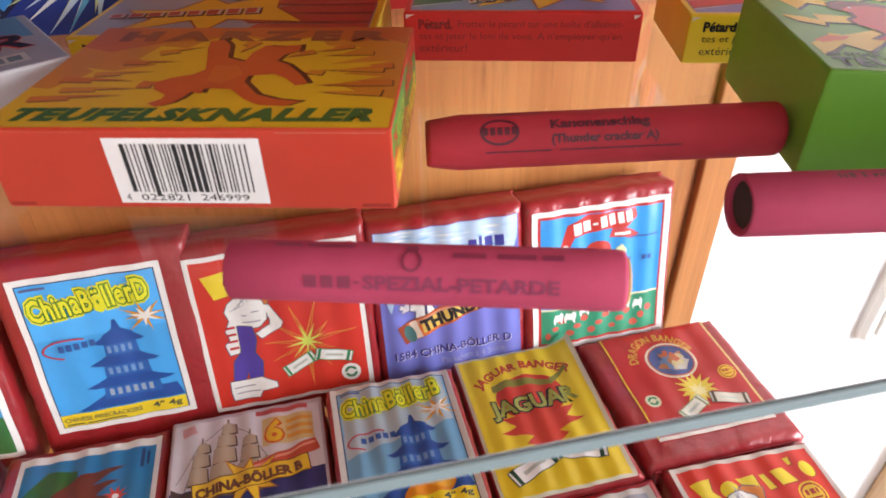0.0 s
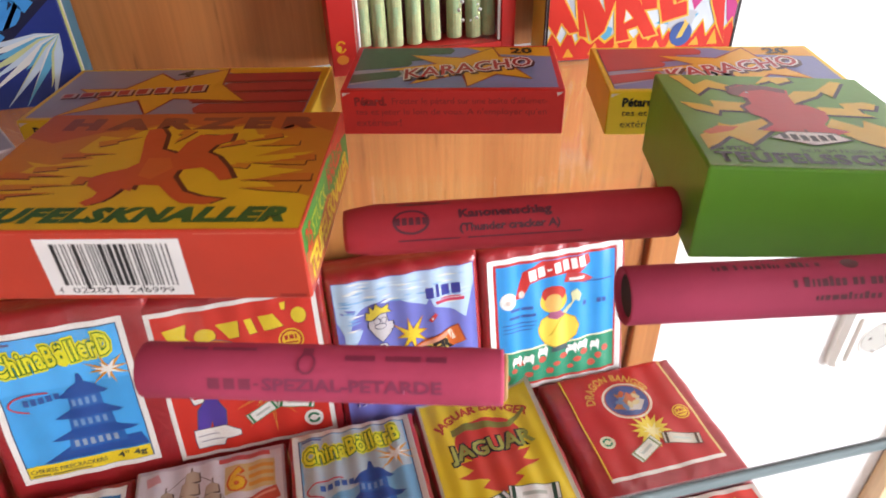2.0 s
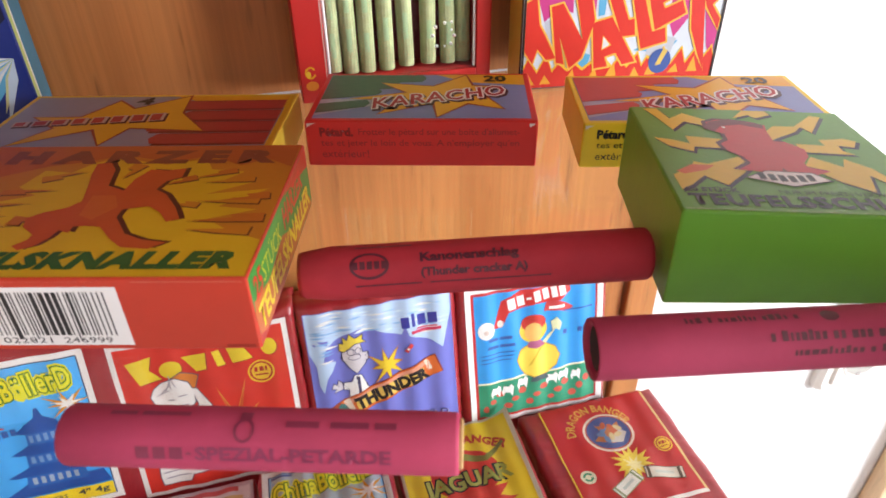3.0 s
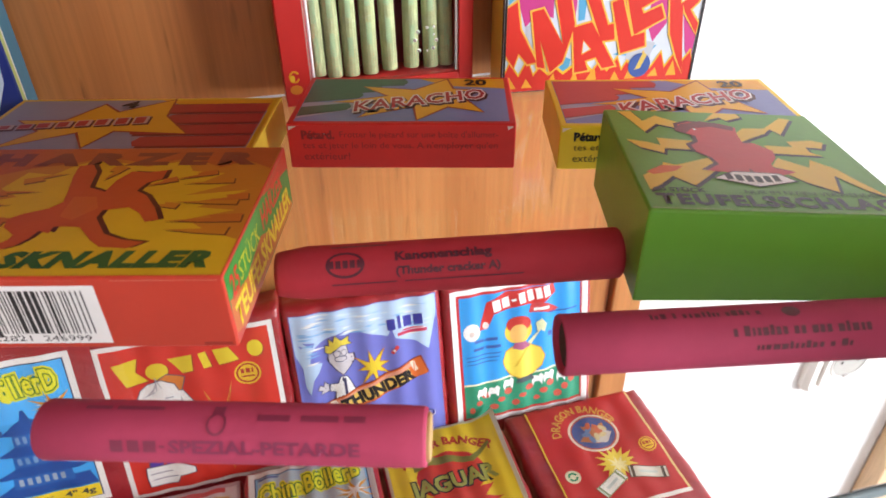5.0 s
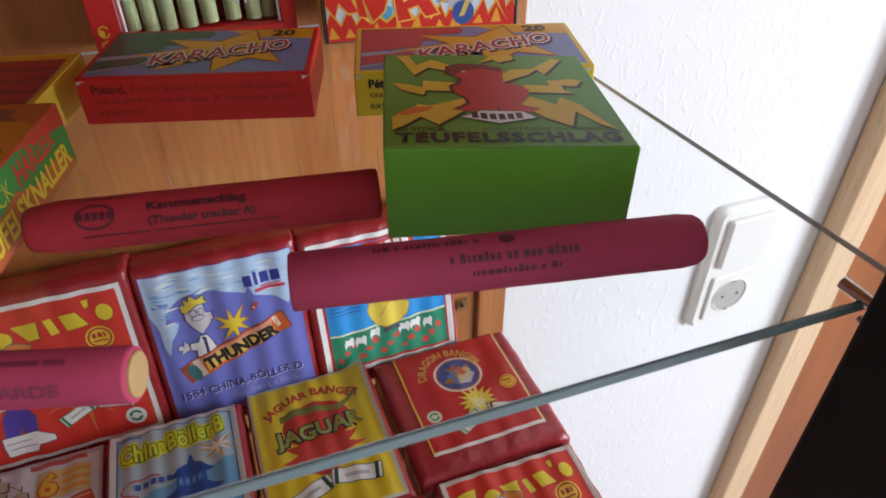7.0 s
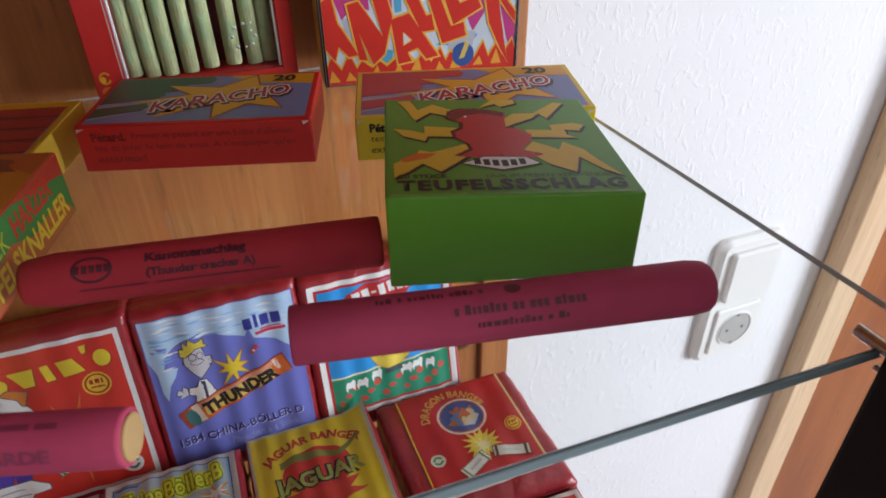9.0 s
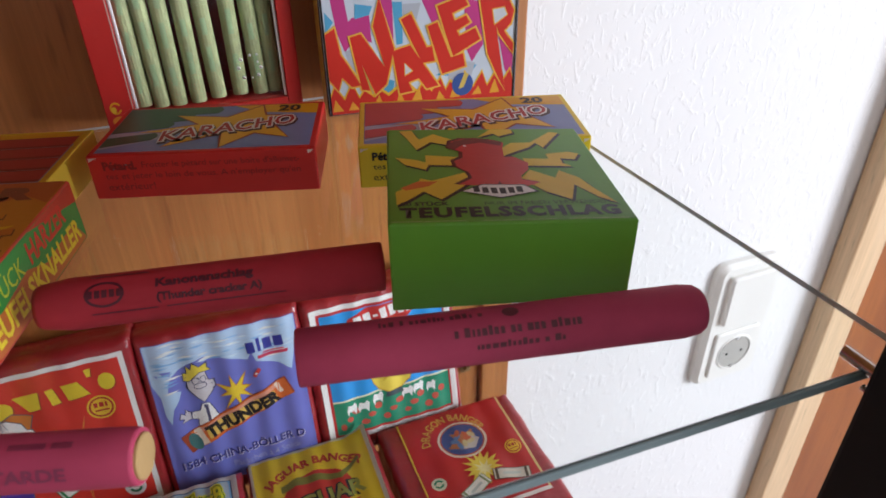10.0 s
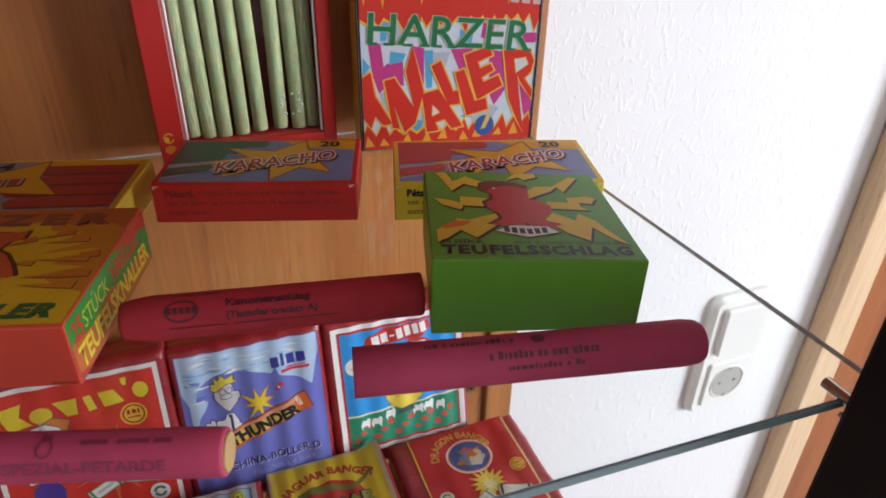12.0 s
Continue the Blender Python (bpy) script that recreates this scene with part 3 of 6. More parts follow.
def green_box():
    w, d, h = 64.3, 61.9, 26.0
    col = (0.13, 0.38, 0.03)
    ob = box("cracker_box", (0.0937, 0.1253), -16.3, w, d, h, col, "green cracker box with yellow lightning flashes and red shape", sag=0.2)
    cv = top_of(ob, w, d, h, (0.12, 0.33, 0.03))
    flashes = [
        [(4, 59.9), (8.2, 60.5), (10.3, 53), (15.2, 57.4), (22, 52), (21, 47.7), (14, 51), (9.2, 45), (6.3, 54.4)],
        [(2.5, 39.4), (8.1, 38), (11.5, 36), (11.7, 41), (21.3, 39.6), (21.6, 33.5), (12.3, 34.1), (11.3, 31), (5.4, 34.3)],
        [(2.3, 17.3), (8.5, 22.7), (9.4, 25.2), (12.6, 23.8), (22.1, 28.6), (24.5, 27.7), (23.8, 23.2), (19.6, 18.2), (14.4, 12.6), (9.9, 17.3), (5.8, 12.6), (2.4, 9.7)],
        [(29.7, 54.5), (34, 60.2), (34.5, 61), (41.8, 61), (42.1, 58), (36.8, 55.2), (35.2, 57.5)],
        [(36, 45.5), (39.7, 49.7), (46.2, 50), (54.5, 58.4), (57.4, 57.6), (49.6, 45.8), (47.8, 49.6), (44.8, 46), (39.6, 42.6), (36, 40)],
        [(41.4, 38), (49.3, 37.4), (49.2, 41), (56.8, 42.4), (59.7, 40.9), (57.3, 36.8), (53, 37.6), (52.9, 34.2), (55.2, 32), (41.5, 32.8)],
        [(38.5, 24.9), (41.9, 30), (48.2, 24.5), (50.4, 29.3), (55.2, 24.3), (57.2, 18.6), (61.4, 9), (57.3, 12.6), (52.6, 20.1), (49.7, 11.3), (43.5, 16.2), (41, 20)]]
    for k, loop in enumerate(flashes):
        cv.fill("flash_shadow", [[(x + 0.4, y - 1.1) for x, y in grow(loop, 0.15)]], BLACK, 1 + k * 0.05)
        cv.fill("lightning_flash", [loop], (0.72, 0.5, 0.03), 2 + k * 0.05)
    cv.fill("orange_patch", [[(3.6, 19.4), (8.5, 23.4), (14.2, 23.2), (11.5, 20.4), (5.2, 18)]], (0.66, 0.16, 0.02), 3)
    body = [(20.5, 51), (24.4, 53.2), (33.5, 52.1), (37.5, 49.9), (36.4, 45.5), (35.8, 39), (38.9, 39), (42.4, 34.5), (41.5, 30), (38.6, 26), (38.5, 23.6), (43.4, 21.6), (38.4, 19.1), (32.6, 18.9), (31.6, 23), (30.6, 19.5), (24.7, 20.4), (19.8, 21), (24.3, 25), (23.6, 28.8), (20.6, 32.4), (20.2, 36.5), (23, 38.9), (23.4, 43.1), (19.7, 45.6)]
    cv.fill("shadow_print", [[(x - 0.9, y + 0.6) for x, y in grow(body, 0.3)]], (0.1, 0.012, 0.012), 3.2)
    cv.fill("red_shape", [body], (0.54, 0.03, 0.03), 4)
    cv.fill("dark_brow", [[(18.3, 47), (21.4, 51.3), (28.1, 54), (37, 50.2), (36.1, 47.4), (30, 50), (23.9, 48.3), (20.8, 44.2)]], (0.17, 0.02, 0.02), 4.5)
    cv.oval("white_dot", 24.6, 47.6, 0.5, 0.6, WHITE, 5)
    diamond = [(20.6, 16.9), (26.6, 20.6), (38, 20.0), (41, 16.3), (30.6, 13.0)]
    cv.fill("diamond_edge", [grow(diamond, 0.5)], BLACK, 5)
    cv.fill("diamond", [diamond], WHITE, 6)
    cv.bars("fine_print", BLACK, 7, [(x, y, x + 1.7, y + 3.4) for x, y in ((23.6, 16.2), (26, 15.6), (28.4, 15.2), (30.8, 15.0), (33.2, 15.3), (35.6, 15.8))])
    cv.text("TEUFELSSCHLAG", 3.4, 3.0, 57, 4.9, BLACK, 3, bold=0.26, space=1.16)
    cv.text("20 STÜCK", 3.5, 9.2, 12.6, 2.3, BLACK, 3, bold=0.08)
    cv.text("NUR IM FREIEN VERWENDEN", 25.7, 9.0, 34, 1.9, (0.03, 0.07, 0.01), 3)
    cv.bars("worn_edge", (0.3, 0.42, 0.16), 0.8, [(1, 0.9, 20, 1.2), (24, 0.9, 43, 1.15), (46, 0.9, 62, 1.2)])
    return ob


crushed = green_box()


def press(x, y, z):
    """The soft carton leans in at the back and sinks to its right."""
    u, v, k = x / 0.0632, y / 0.0619, z / 0.0260
    return Vector((x + (0.5 - u) * 0.0632 * 0.03 * v, y, z + 0.0024 * (0.5 - u) * k))


for piece in crushed.children_recursive:
    if piece.type == "MESH":
        for v in piece.data.vertices:
            v.co = press(*v.co)


def grey_box():
    w, d, h = 67, 50, 20
    ob = box("cracker_box", (-0.139, 0.1735), 27, w, d, h, (0.55, 0.57, 0.6), "grey blue cracker box with dark red lettering")
    cv = top_of(ob, w, d, h, (0.3, 0.33, 0.42))
    cv.fill("blue_field", [[(1, 30), (30, 34), (64, 26), (64, 49), (1, 49)]], (0.1, 0.27, 0.5), 1)
    cv.text("ER", 40, 17, 21, 13, (0.5, 0.06, 0.06), 2, bold=0.8, shear=0.2, name="lettering_outline")
    cv.text("ER", 40, 17, 21, 13, BLACK, 3, bold=0.35, shear=0.2)
    cv.rect("badge", 40, 4.5, 58, 12, (0.5, 0.53, 0.55), 2)
    cv.bars("fine_print", (0.12, 0.2, 0.25), 3, [(42, 6, 47, 10.4), (48.4, 6, 52, 10.4), (53, 6, 56.5, 10.4)])
    rt = right_of(ob, w, d, h, (0.5, 0.52, 0.56))


grey_box()


def blue_box():
    w, d, h = 87, 18, 120
    ob = box("cracker_box", (-0.1660, 0.2895), 0, w, d, h, (0.012, 0.03, 0.2), "dark blue upright cracker box with white ray burst")
    cv = front_of(ob, w, h, (0.012, 0.035, 0.25))
    cv.fill("dark_band", [[(1, 1), (34, 1), (86, 42), (86, 64), (1, 64)]], (0.006, 0.01, 0.05), 1)
    cv.text("Knallen", 26, -3, 74, 15, (0.04, 0.3, 0.75), 2, rot=40, bold=0.9)
    rnd = random.Random(5)
    fx, fy = 84, 28
    for k in range(13):
        a = radians(186 + k * 5.4)
        L = rnd.uniform(20, 44)
        nx, ny = -math.sin(a) * 1.7, math.cos(a) * 1.7
        cx, cy = fx + math.cos(a) * 8, fy + math.sin(a) * 8
        cv.fill("ray", [[(fx, fy), (cx + nx, cy + ny), (fx + L * math.cos(a), fy + L * math.sin(a)), (cx - nx, cy - ny)]], ((0.5, 0.68, 0.85), (0.7, 0.78, 0.82), (0.1, 0.42, 0.7), (0.55, 0.65, 0.35))[k % 4], 3 + k * 0.1)
    rt = right_of(ob, w, d, h, (0.05, 0.2, 0.3))
    rt.rect("edge_band", 0.8, 1, 4, h - 1, (0.5, 0.6, 0.2), 1)
    rt.rect("edge_line", 4, 1, 5.2, h - 1, WHITE, 1)


blue_box()


def window_box():
    """An upright red box with a clear window and pale green sticks inside."""
    w, d, h = 82, 21, 124
    ob = thing("window_box", Matrix.Translation((0.0200, 0.2850, SHELF_Z)), "upright red box with clear window showing pale green sticks", "box", "cracker boxes")
    red = ink((0.55, 0.025, 0.02))
    M = lambda *v: [c / 1000 for c in v]
    part("left_frame", block(*M(0, 11.5, 0, d, 0.2, h), 0.0005), red, ob)
    part("right_frame", block(*M(w - 6.5, w, 0, d, 0.2, h), 0.0005), red, ob)
    part("bottom_frame", block(*M(11.5, w - 6.5, 0, d, 0.2, 8.4), 0.0005), red, ob)
    part("top_frame", block(*M(11.5, w - 6.5, 0, d, h - 9, h), 0.0005), red, ob)
    part("back_card", block(*M(11.5, w - 6.5, d - 1, d, 8.4, h - 9)), ink((0.2, 0.015, 0.03)), ob)
    rnd = random.Random(2)
    stick = principled("pale_green_paper", (0.27, 0.3, 0.15), rough=0.75, vary=0.3, scale=220, spec=0.2)
    for x, lean in ((15.2, -0.4), (22.3, -1.2), (29.5, 0.0), (37.8, -0.4), (46.5, -2.6), (56.1, 0.3), (65.0, -2.2), (71.8, -2.0)):
        tilt = lean + rnd.uniform(-0.2, 0.2)
        st = part("stick", rod((x / 1000, 0.0085, 0.0088 + rnd.uniform(0, 0.0015)), ((x + tilt) / 1000, 0.0085, h / 1000 - 0.0095 - rnd.uniform(0, 0.002)), 0.0034, 16), stick, ob, smooth=False)
        cv = Canvas(st, lambda px, py, l, x=x, t=tilt: ((x + t * py / h) / 1000 + (0.00345 + l) * math.sin(px / 3.4), 0.0085 - (0.00345 + l) * math.cos(px / 3.4), py / 1000), 0.8)
        y = 16 + rnd.uniform(0, 6)
        cv.bars("stamp", (0.22, 0.31, 0.16), 1, [(-1.2, y + j * 16, 1.0, y + j * 16 + rnd.uniform(6, 11)) for j in range(6)])
    win = part("window", block(*M(11.7, w - 6.7, 1.2, 1.6, 8.6, h - 9.2)), M_FILM, ob, "clear plastic window film")
    win.visible_shadow = False
    for x0 in (11.9, w - 7.6):
        part("window_fold", rod((x0 / 1000 + 0.0004, 0.0016, 0.0090), (x0 / 1000 + 0.0004, 0.0016, h / 1000 - 0.0095), 0.0007, 8), M_SHINE, ob, "shiny folded film edge")
    fr = Canvas(ob, lambda x, y, l: (x / 1000, -0.00005 - l, y / 1000))
    # tiny pale beads stand in for glints on the film
    for k in range(9):
        bx, bz = 0.0612 + 0.0042 * math.cos(k * 0.8) + rnd.uniform(-0.001, 0.001), 0.0235 + 0.0055 * math.sin(k * 0.8) + rnd.uniform(-0.001, 0.001)
        part("window_bubble", rod((bx, 0.0007, bz), (bx + 0.0003, 0.0012, bz + 0.0004), rnd.uniform(0.0004, 0.0009), 10), M_SHINE, ob)
    fr.ring("emblem", 4.4, 13, 2.3, 2.6, 0.8, GOLD, 1, 30, 340)
    fr.oval("emblem", 4.6, 7.5, 2.6, 2.0, (0.7, 0.25, 0.02), 1)
    fr.oval("emblem", 3.6, 12.4, 1.0, 1.4, (0.75, 0.5, 0.03), 2)
    fr.rect("edge_line", 10.7, 9, 11.2, h - 8, (0.5, 0.35, 0.3), 1)


M_FILM = glass("window_film", (1, 1, 1))
M_SHINE = principled("film_shine", (0.75, 0.76, 0.76), rough=0.12, vary=0.05)
window_box()


def shard_box():
    w, d, h = 89.5, 20, 84
    ob = box("cracker_box", (0.111, 0.2735), -6, w, d, h, (0.08, 0.05, 0.05), "upright colourful cracker box with jagged red lettering")
    cv = front_of(ob, w, h, (0.55, 0.62, 0.7))
    rnd = random.Random(11)
    magenta, blue, grey, red = (0.5, 0.045, 0.22), (0.09, 0.36, 0.58), (0.42, 0.46, 0.52), (0.58, 0.03, 0.018)
    # torn shapes behind the lettering
    for color, loop in (
            (grey, [(9.7, 29), (21, 32), (17, 24), (12, 18)]), (grey, [(36, 47), (44, 47), (42, 40), (36, 42)]), (grey, [(57, 22), (69, 19), (66, 8), (56, 12)]), (grey, [(18, 62), (26, 60), (24, 53), (17, 54)]),
            (blue, [(31.5, 48.2), (35.8, 48), (35.5, 30.4), (32.7, 30)]), (blue, [(15.5, 48.4), (22.9, 47), (21.3, 43.5), (14.9, 42.2)]), (blue, [(11.2, 63.4), (15.8, 62.8), (13.5, 53), (10.9, 53.1)]),
            (blue, [(50.1, 14.8), (54.7, 16.8), (70, 18.1), (65.5, 12.6)]), (blue, [(83.1, 5.3), (87.6, 17), (87.8, 3), (84.7, 2.5)]), (blue, [(2.4, 45.9), (5.9, 41.6), (4.2, 39.6), (2.1, 37.6)]), (blue, [(48.6, 57.3), (55.3, 55), (54.4, 49.8), (48.8, 50.6)]), (blue, [(26, 16), (31, 14), (30, 8), (25, 10)]),
            (magenta, [(5.2, 51.8), (10.9, 52.1), (12.2, 41.3), (13.8, 42.8), (21.3, 44), (21.7, 31.8), (15.2, 34.3), (9.7, 28.7), (6.8, 37.4)]), (magenta, [(26.1, 50.5), (31.5, 49.2), (31.4, 30.7), (28.3, 40.5)]),
            (magenta, [(44.5, 48.2), (55.6, 48.2), (54.2, 28.2), (49.3, 37.3)]), (magenta, [(63.5, 47.4), (70.4, 46), (72.9, 27.2), (67.5, 19.5), (64.8, 25.4)]), (magenta, [(79.6, 32.4), (87.4, 21.7), (87.2, 7.4), (83.5, 14.9)]), (magenta, [(79.5, 54.6), (87.2, 54.3), (87.2, 49.6), (81.6, 49.8)]), (magenta, [(60, 60), (66, 59), (64, 52), (59, 53)])):
        cv.fill("shard", [loop], color, 1 + rnd.uniform(0, 1.5))
    # flames at foot and head
    for base, sign, high, flat, n in ((1.0, 1, 11.5, 0.55, 13), (h - 1.0, -1, 25.0, 0.78, 15)):
        for lift, color, more in ((4, (0.74, 0.45, 0.03), 1.4), (5, red, 0.0)):
            pts = [(1, base)]
            jag = random.Random(n)
            for i in range(n + 1):
                x = 1 + (w - 2) * i / n
                pts.append((x, base + sign * (high * flat + more)))
                if i < n:
                    pts.append((x + (w - 2) / n * jag.uniform(0.3, 0.7), base + sign * (high + more + jag.uniform(-3, 3))))
            pts.append((w - 1, base))
            cv.fill("flame_band", [pts], color, lift)
        for i in range(9):
            x = 4 + 9.5 * i + rnd.uniform(-2, 2)
            y = base + sign * rnd.uniform(1, 3)
            cv.fill("flame_tongue", [[(x - 2.5, y), (x + 2.5, y), (x + rnd.uniform(-1, 1), y + sign * high * rnd.uniform(0.35, 0.6))]], (0.72, 0.34, 0.03), 5.5 + 0.02 * i)
    cv.bars("fine_print", (0.55, 0.4, 0.38), 6.5, [(x, h - 15, x + 4, h - 9.5) for x in (66, 71.5, 77)], -6, (0, 7))
    cv.text("HARZER", 5.0, 52.6, 79, 13.2, (0.4, 0.42, 0.3), 8.0, rot=-4.6, bold=0.4, name="lettering_outline")
    cv.text("HARZER", 5.0, 52.6, 79, 13.2, (0.015, 0.16, 0.06), 8.6, rot=-4.6, bold=0.15)
    for x in (5.5, 13, 22, 30, 36, 43.5, 62, 73, 81):
        cv.bars("lettering", (0.015, 0.16, 0.06), 8.8, [(0, 0, 4.6, 1.2)], -4.6, (x - 0.6, 52.3 - 0.08 * x))
    # the jagged word
    word = (
        [(1.8, 36.6), (5.9, 39.1), (7.7, 27.7), (10.1, 23.7), (15.6, 13.6), (11.5, 13), (7.4, 17.8), (5.4, 11.7), (1.8, 17.1)],
        [(12.2, 34.8), (17.1, 35.9), (26.8, 20.7), (22.6, 38.7), (25.9, 50.5), (31.4, 28.5), (27.1, 13), (22, 8.7), (16.6, 22.7), (19.5, 10.6), (15.9, 11.5)],
        [(30.5, 27.4), (38.8, 29.4), (51.4, 10), (45.8, 9), (42.2, 14.2), (37.4, 12.8), (39.2, 8.6), (33.1, 7.9)])
    tail = (
        [(35, 40.7), (39.5, 42.9), (46.2, 27.8), (48.7, 28.3), (49.9, 21.5), (43.9, 21)],
        [(46.8, 36.9), (51.3, 38.5), (57.4, 22.4), (63.1, 23.8), (64.3, 17.9), (53.3, 15.2)],
        [(51.3, 45.2), (63.4, 48.9), (65.4, 44.6), (58.1, 41.7), (59.2, 38.4), (64.5, 40.4), (66.4, 37.3), (60.2, 34), (61.5, 31.7), (68.9, 34.7), (71.3, 29.5), (58.5, 22.9), (55.2, 32.6)],
        [(70.9, 46.5), (84.2, 46.5), (87.1, 40.9), (85.8, 35.5), (82.6, 32.3), (87.4, 26.3), (87.2, 21.7), (80.3, 31.3), (78.8, 34.7), (84.3, 4), (80.1, 11.6), (75, 22.5)])
    gold = (0.74, 0.42, 0.06)
    for i, loop in enumerate(word + tail):
        cv.fill("lettering_outline", [grow(loop, 0.8)], gold, 7 + 0.1 * i)
    for i, loop in enumerate(word + tail):
        cv.fill("lettering", [loop], red, 8 + 0.1 * i)
    for hole in ([(35.9, 21.5), (39, 17.9), (36, 16.4)], [(77.1, 41.9), (82.3, 42.5), (83.7, 39.4), (78.1, 35.8)]):
        cv.fill("lettering_outline", [grow(hole, 0.5)], gold, 9)
        cv.fill("lettering_hole", [hole], (0.55, 0.58, 0.62), 9.5)
    cv.oval("globe", 63, 9.4, 5.1, 5.4, (0.04, 0.09, 0.3), 9)
    cv.fill("globe_mark", [[(61, 7.5), (63.5, 8), (66, 14), (64, 15)]], (0.6, 0.45, 0.1), 10)
    cv.rect("edge_line", 0.8, 1, 1.7, h - 1, BLACK, 11)
    cv.rect("edge_line", w - 1.7, 1, w - 0.8, h - 1, BLACK, 11)
    rt = right_of(ob, w, d, h, (0.8, 0.7, 0.32))
    left_of(ob, d, h, (0.75, 0.6, 0.1))


shard_box()


# ---- loose tubes on the upper shelf ----
def tube(a, b, r, paper, label, ends):
    """A rolled paper tube from a to b on the shelf. ends: 'hollow', 'plug' or 'crimp' for both ends."""
    a, b = Vector(a), Vector(b)
    L = (b - a).length
    ob = thing("cracker_tube", Matrix.Translation((a.x, a.y, SHELF_Z)) @ pose(0, 0, 0, 0, 0, math.degrees(math.atan2(b.y - a.y, b.x - a.x))), label, "firecracker", "loose tubes")
    seg, prof = 40, []
    left, right = ends
    prof += [(0.0, 0.80), (0.0012, 0.86), (0.008, 1.0)] if left == "crimp" else [(0.0, 0.97), (0.0004, 1.0)]
    prof += [(L * k / 9, 1.0) for k in range(2, 8)]
    prof += [(L - 0.005, 1.0), (L - 0.0012, 0.93), (L, 0.82)] if right == "round" else [(L - 0.0012, 1.0), (L - 0.0004, 0.99), (L, 0.95)] if right == "cut" else [(L - 0.006, 1.0), (L - 0.0008, 0.98), (L, 0.95)]
    if left == "hollow":
        prof = [(0.022, 0.74), (0.0006, 0.76)] + prof
    if left == "crimp":
        prof = [(0.004, 0.45), (0.0008, 0.62)] + prof
    bm = bmesh.new()
    rings = []
    for s, k in prof:
        rings.append([bm.verts.new((s, r * k * math.cos(j * math.tau / seg), r + r * k * math.sin(j * math.tau / seg) * (1 + 0.01 * math.sin(s * 300)))) for j in range(seg)])
    for r0, r1 in zip(rings, rings[1:]):
        for j in range(seg):
            bm.faces.new((r0[j], r0[(j + 1) % seg], r1[(j + 1) % seg], r1[j]))
    bm.faces.new(rings[0])
    bm.faces.new(rings[-1])
    body = part("paper_tube", bm, paper, ob, smooth=False)
    body.data.polygons.foreach_set("use_smooth", [len(p.vertices) == 4 for p in body.data.polygons])
    if left in ("hollow", "crimp"):
        # a solid dark core paints the shade inside the open end
        depth = 0.0035 if left == "crimp" else 0.012
        part("dark_bore", rod((0.0012, 0, r), (depth + 0.002, 0, r), r * (0.62 if left == "crimp" else 0.785)), principled("bore_shade_paper", (0.045, 0.03, 0.028), rough=0.9), ob)
    if right == "plug":
        part("clay_plug", rod((L - 0.001, 0, r), (L + 0.0008, 0, r), r * 0.8, 32), principled("clay", (0.42, 0.27, 0.11), rough=0.9, bump=0.3), ob, "pale clay plug")
    a0 = radians(48)
    return ob, Canvas(body, lambda x, y, l: (x / 1000, -(r + 0.00005 + l) * math.cos(a0 + y / 1000 / r), r + (r + 0.00005 + l) * math.sin(a0 + y / 1000 / r)), 0.8)


M_CRIMSON = principled("crimson_paper", (0.42, 0.03, 0.045), rough=0.7, vary=0.16, scale=130, bump=0.07, bump_scale=700, spec=0.25)
M_MAGENTA = principled("magenta_paper", (0.39, 0.046, 0.1), rough=0.7, vary=0.14, scale=120, bump=0.07, bump_scale=700, spec=0.25)
STAMP = (0.1, 0.016, 0.03)
_, cv = tube((-0.0380, 0.1150), (0.0318, 0.0930), 0.0058, M_MAGENTA, "magenta paper tube with black stamp and clay plug", ("closed", "plug"))
FAINT = (0.2, 0.026, 0.06)
cv.text("SPEZIAL-PETARDE", 26, -4.0, 35, 2.5, (0.22, 0.03, 0.075), 1, bold=0.1)
cv.bars("fine_print", FAINT, 1, [(15, -4.0, 17.4, -1.6), (18.2, -4.0, 20.4, -1.6), (21.2, -4.0, 23.6, -1.6), (24.2, -3.0, 25.2, -2.5), (9, 4.2, 14, 5.2), (15, 4.2, 24, 5.2), (42, 2.3, 48, 3.6), (50, 2.3, 57, 3.6), (58, 2.3, 62, 3.6)])
cv.ring("stamp_ring", 34.5, 1.6, 1.9, 2.2, 0.5, FAINT, 1)
cv.bars("fine_print", FAINT, 1, [(33.4, 3.4, 35.6, 5.4)])
_, cv = tube((0.0080, 0.1530), (0.0952, 0.1380), 0.0068, M_CRIMSON, "crimson paper tube with crimped end and black stamp", ("crimp", "cut"))
cv.ring("stamp_ring", 17.5, -0.2, 4.8, 3.4, 0.7, STAMP, 1)
cv.bars("fine_print", STAMP, 1, [(13.4 + 1.75 * k, -1.1, 14.7 + 1.75 * k, 0.9) for k in range(5)])
cv.text("Kanonenschlag", 30, -0.5, 24, 2.9, STAMP, 1, bold=0.14)
cv.text("(Thunder cracker A)", 30, -4.0, 26, 2.6, STAMP, 1, bold=0.12)
cv.bars("fine_print", STAMP, 1, [(14, -5.4, 30, -5.0), (32, -5.4, 62, -5.0), (14, 5.0, 28, 5.5)])
_, cv = tube((0.0656, 0.1088), (0.1626, 0.0889), 0.0068, M_MAGENTA, "magenta paper tube with hollow dark end", ("hollow", "round"))
rnd = random.Random(14)
for x0, x1, y0, y1 in ((19, 43, 3.8, 5.0), (36, 66, -1.0, 0.7), (41, 62, -4.2, -3.0)):
    rows, x = [], x0
    while x < x1:
        wd = rnd.uniform(0.5, 1.5)
        rows.append((x, y0, x + wd, y1 + rnd.choice((0, 0, 0.5))))
        x += wd + rnd.choice((0.35, 0.4, 0.5, 1.4))
    cv.bars("fine_print", STAMP, 1, rows)
